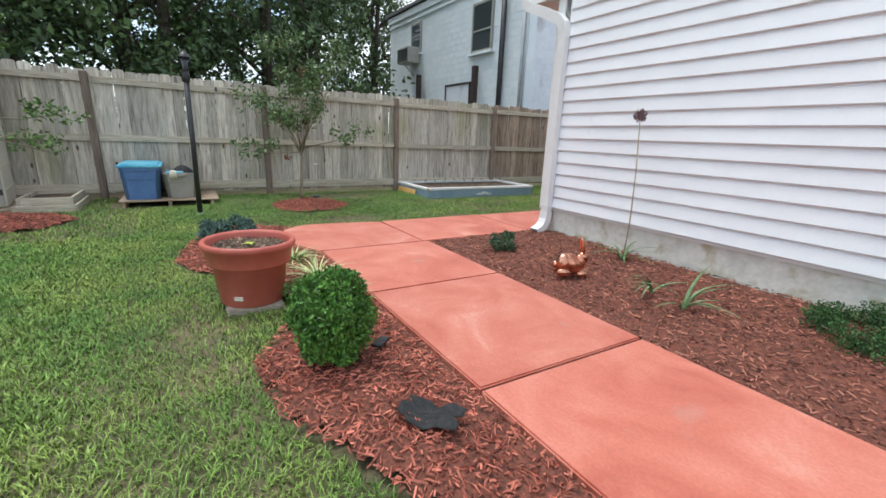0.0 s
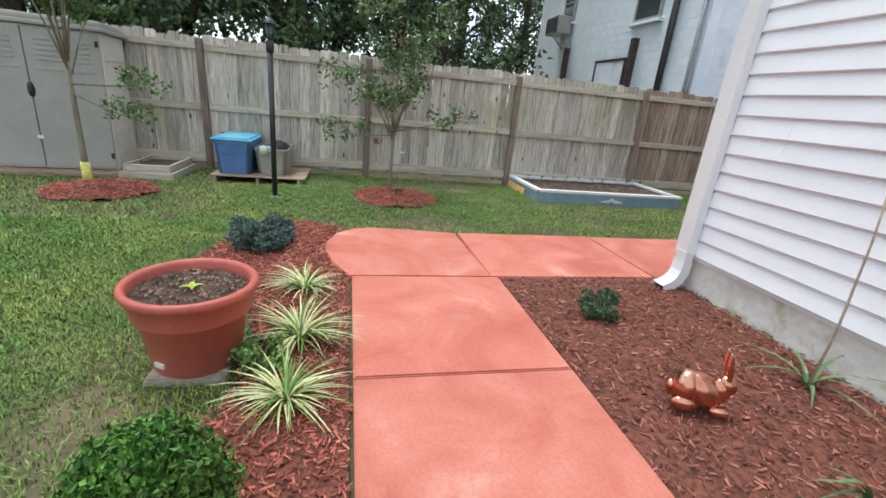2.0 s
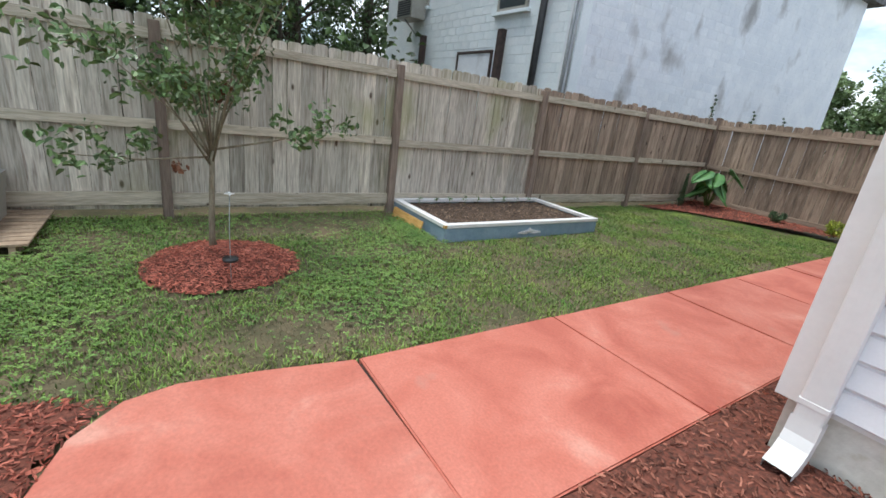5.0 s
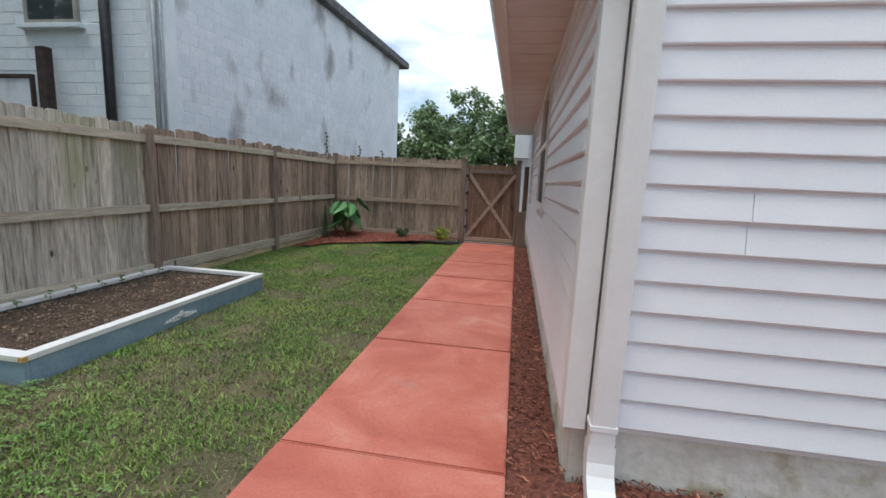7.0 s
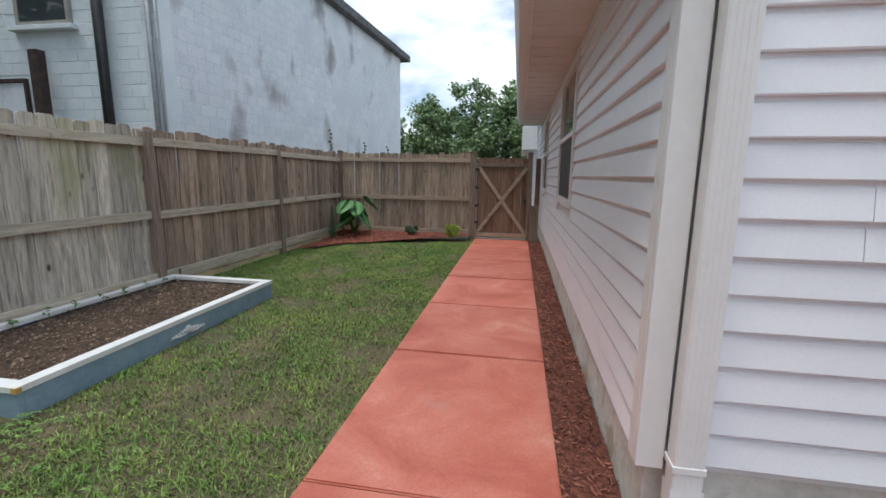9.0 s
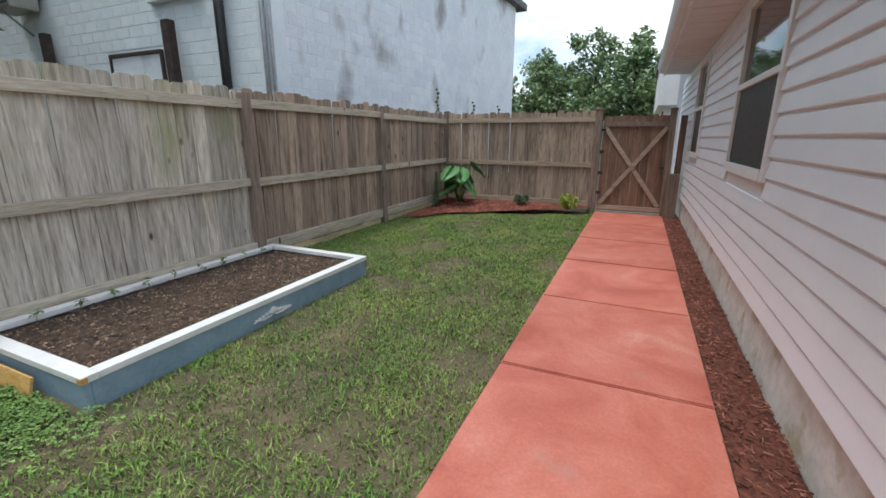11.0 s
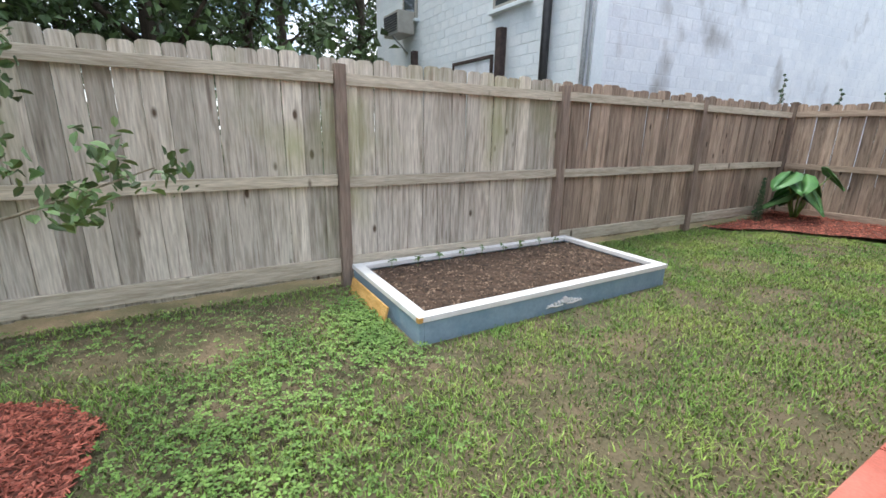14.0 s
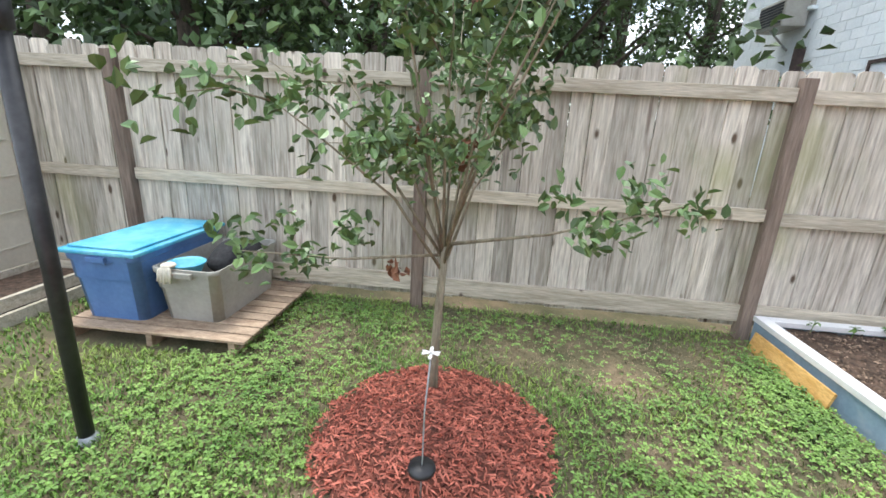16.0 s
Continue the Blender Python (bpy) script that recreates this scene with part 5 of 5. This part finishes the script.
part("conduit", tube([(0.03, -0.04, 0), (0.03, -0.04, BH - 0.4)], [0.022, 0.022], 10), PIPE, nb_)
for x, h in ((-2.2, 3.35), (-6.1, 3.45)):
    part("steel_post", block(x - 0.09, x + 0.09, -0.25, -0.1, 0, h, 0.01), RUST, nb_, "dark rusty steel post")
bm = bmesh.new()
for a in ((-4.3, -2.7, 2.88, 2.94), (-4.3, -4.25, 2.0, 2.879), (-2.75, -2.7, 2.0, 2.879)):
    box(bm, a[0], a[1], -0.03, 0.03, a[2], a[3])
part("vent_frame", bm, RUST, nb_)
part("vent", block(-4.24, -2.76, -0.005, 0.02, 2.0, 2.87), BLOCK_OLD, nb_)


# painted block courses: each block stands proud of its joints
def blocks(owner, length, along, material, limit):
    me = bpy.data.meshes.new("block")
    t = 0.006
    v = [(x * 0.1945, 0, z * 0.0945) for x, z in ((-1, -1), (1, -1), (1, 1), (-1, 1))] + [(x * 0.189, -t, z * 0.089) for x, z in ((-1, -1), (1, -1), (1, 1), (-1, 1))]
    me.from_pydata(v, [], [(4, 5, 6, 7), (0, 1, 5, 4), (1, 2, 6, 5), (2, 3, 7, 6), (3, 0, 4, 7)])
    me.materials.append(material)
    verts, faces, made = [], [], 0
    for r in range(8, int((BH - 0.5) / 0.2)):
        for c in range(int(length / 0.4)):
            d, z = 0.2 + c * 0.4 + (0.2 if r % 2 else 0), 0.1 + r * 0.2
            if d > length - 0.2:
                continue
            if along == "x":
                x = -d
                if any(a - 0.12 < x < b + 0.12 and e - 0.1 < z < f + 0.1 for a, b, e, f in ((-2.72, -1.62, 3.78, 5.25), (-7.15, -6.3, 4.32, 5.45), (-4.3, -2.7, 2.0, 2.9))):
                    continue
            near = d < 6 and z < 4.2
            if near and made < limit:
                made += 1
                ob = new("block", me)
                ob.parent = owner
                ob.matrix_basis = pose(-d, 0.029, z) if along == "x" else pose(-0.021, d, z, 0, 0, 90)
            else:
                i = len(verts)
                for a, b, e in v:
                    verts.append((-d + a, 0.029 + b, z + e) if along == "x" else (-0.021 - b, d + a, z + e))
                faces += [tuple(i + q for q in f) for f in ((4, 5, 6, 7), (0, 1, 5, 4), (1, 2, 6, 5), (2, 3, 7, 6), (3, 0, 4, 7))]
    raw("block_rest", verts, faces, material, owner)["kind"] = "stuff"


blocks(nb_, 9.2, "x", BLOCK, 190)
blocks(side, 11.4, "y", BLOCK_OLD, 190)


# ---- woods and distant trees ----
def forest_tree(name, seed, h, spread, low, leaf_mat, bark, per, leaf, label, thin=1.0):
    rnd = random.Random(seed)
    t = thing(name, 0, 0, -60, label, "tree")
    bm = tube([(0, 0, -0.3), (0.1, 0, h * 0.3), (0, 0.15, h * 0.7), (0.1, 0, h * 0.95)], [0.17, 0.14, 0.09, 0.03], 9)
    cs = []
    for i in range(15):
        a = i * 2.4
        z0 = low + (h * 0.85 - low) * (i / 15)
        s = spread * rnd.uniform(0.5, 1.0) * (1.0 - 0.45 * (i / 15))
        p0, p3 = Vector((0, 0, z0)), Vector((s * math.cos(a), s * math.sin(a), z0 + h * rnd.uniform(0.05, 0.17)))
        tube([p0, p0.lerp(p3, 0.5) + Vector((0, 0, 0.25)), p3], [0.06, 0.04, 0.015], 5, bm)
        for k in range(4):
            q = p0.lerp(p3, 0.35 + 0.22 * k)
            cs.append((q.x + rnd.gauss(0, 0.3), q.y + rnd.gauss(0, 0.3), q.z + rnd.gauss(0, 0.35), spread * rnd.uniform(0.16, 0.3) * thin))
    cs += [(rnd.gauss(0, 0.4), rnd.gauss(0, 0.4), h - 0.3 * k, spread * 0.2) for k in range(4)]
    part("trunk", bm, bark, t)
    leaf_cloud("crown", cs, per, leaf, leaf_mat, t, 0.8, rnd=rnd, aspect=0.7)
    return t


kinds = [forest_tree("woodland_tree", 40 + i, 9.5 + i, 2.7, 1.2 + 0.4 * i, LEAF_WOODS, WOOD_BARK, 105, 0.155, "tall dark green woodland tree behind the fence") for i in range(3)]
for k in kinds:
    k["group"] = "woods behind the fence"
rnd = random.Random(17)
spots = [(-8.2, -15), (-7.4, -11.5), (-8.0, -8.6), (-7.6, -6.0), (-8.6, -3.6), (-10.5, -13), (-10.8, -9.8), (-11, -7.2), (-11.5, -4.6), (-10.6, -1.2), (-13.5, -11), (-14, -7.5), (-14.5, -3.0), (-14, 0.8),
         (-17, -9), (-18, -5), (-19, -1), (-19.5, 2.6), (-20, 6), (-22, -12), (-23, 3.2), (-24, 7.5), (-7.0, -18), (-6.5, -21), (-12, -17), (-20, -18)]
for i, (x, y) in enumerate(spots):
    m = pose(x, y, 0, 0, 0, rnd.uniform(0, 360)) @ Matrix.Scale(rnd.uniform(0.85, 1.15), 4)
    if i < 3:
        kinds[i].matrix_world = m
    else:
        copy_thing(kinds[i % 3], m)
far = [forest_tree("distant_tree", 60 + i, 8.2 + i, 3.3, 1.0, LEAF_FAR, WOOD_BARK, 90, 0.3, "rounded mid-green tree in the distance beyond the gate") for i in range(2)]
for k in far:
    k["group"] = "trees beyond the gate"
spots = [(-9, 40), (-4.5, 37), (0.5, 40), (5, 38), (-14, 42), (10, 42), (-6.5, 46), (2.5, 47), (-1.5, 33), (-18, 48), (15, 44), (-11.5, 50)]
for i, (x, y) in enumerate(spots):
    m = pose(x, y, 0, 0, 0, rnd.uniform(0, 360)) @ Matrix.Diagonal((1.1, 1.1, rnd.uniform(0.85, 1.05), 1))
    if i < 2:
        far[i].matrix_world = m
    else:
        copy_thing(far[i % 2], m)
hedge = [(x + rnd.gauss(0, 0.6), 27 + rnd.gauss(0, 1.0), rnd.uniform(0.4, 2.2), 1.0) for x in np.arange(-14, 12, 0.8)]
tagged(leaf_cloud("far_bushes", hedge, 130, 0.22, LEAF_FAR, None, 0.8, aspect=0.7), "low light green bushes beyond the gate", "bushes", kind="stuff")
under = [(-6.6 - 5 * rnd.random(), y + rnd.gauss(0, 0.5), rnd.uniform(0.4, 2.4), 0.9) for y in np.arange(-22, 1.5, 0.3)]
tagged(leaf_cloud("undergrowth", under, 110, 0.15, LEAF_WOODS, None, 0.8, aspect=0.7), "dark green undergrowth behind the side fence", "undergrowth", kind="stuff")

# ---- closing the yard behind the camera ----
tagged(part("fence_far_side", block(-4.6, 12, -14.5, -14.44, 0, 1.83), FENCE_GREY), "plain grey timber fence closing the yard", "fence", kind="structure")
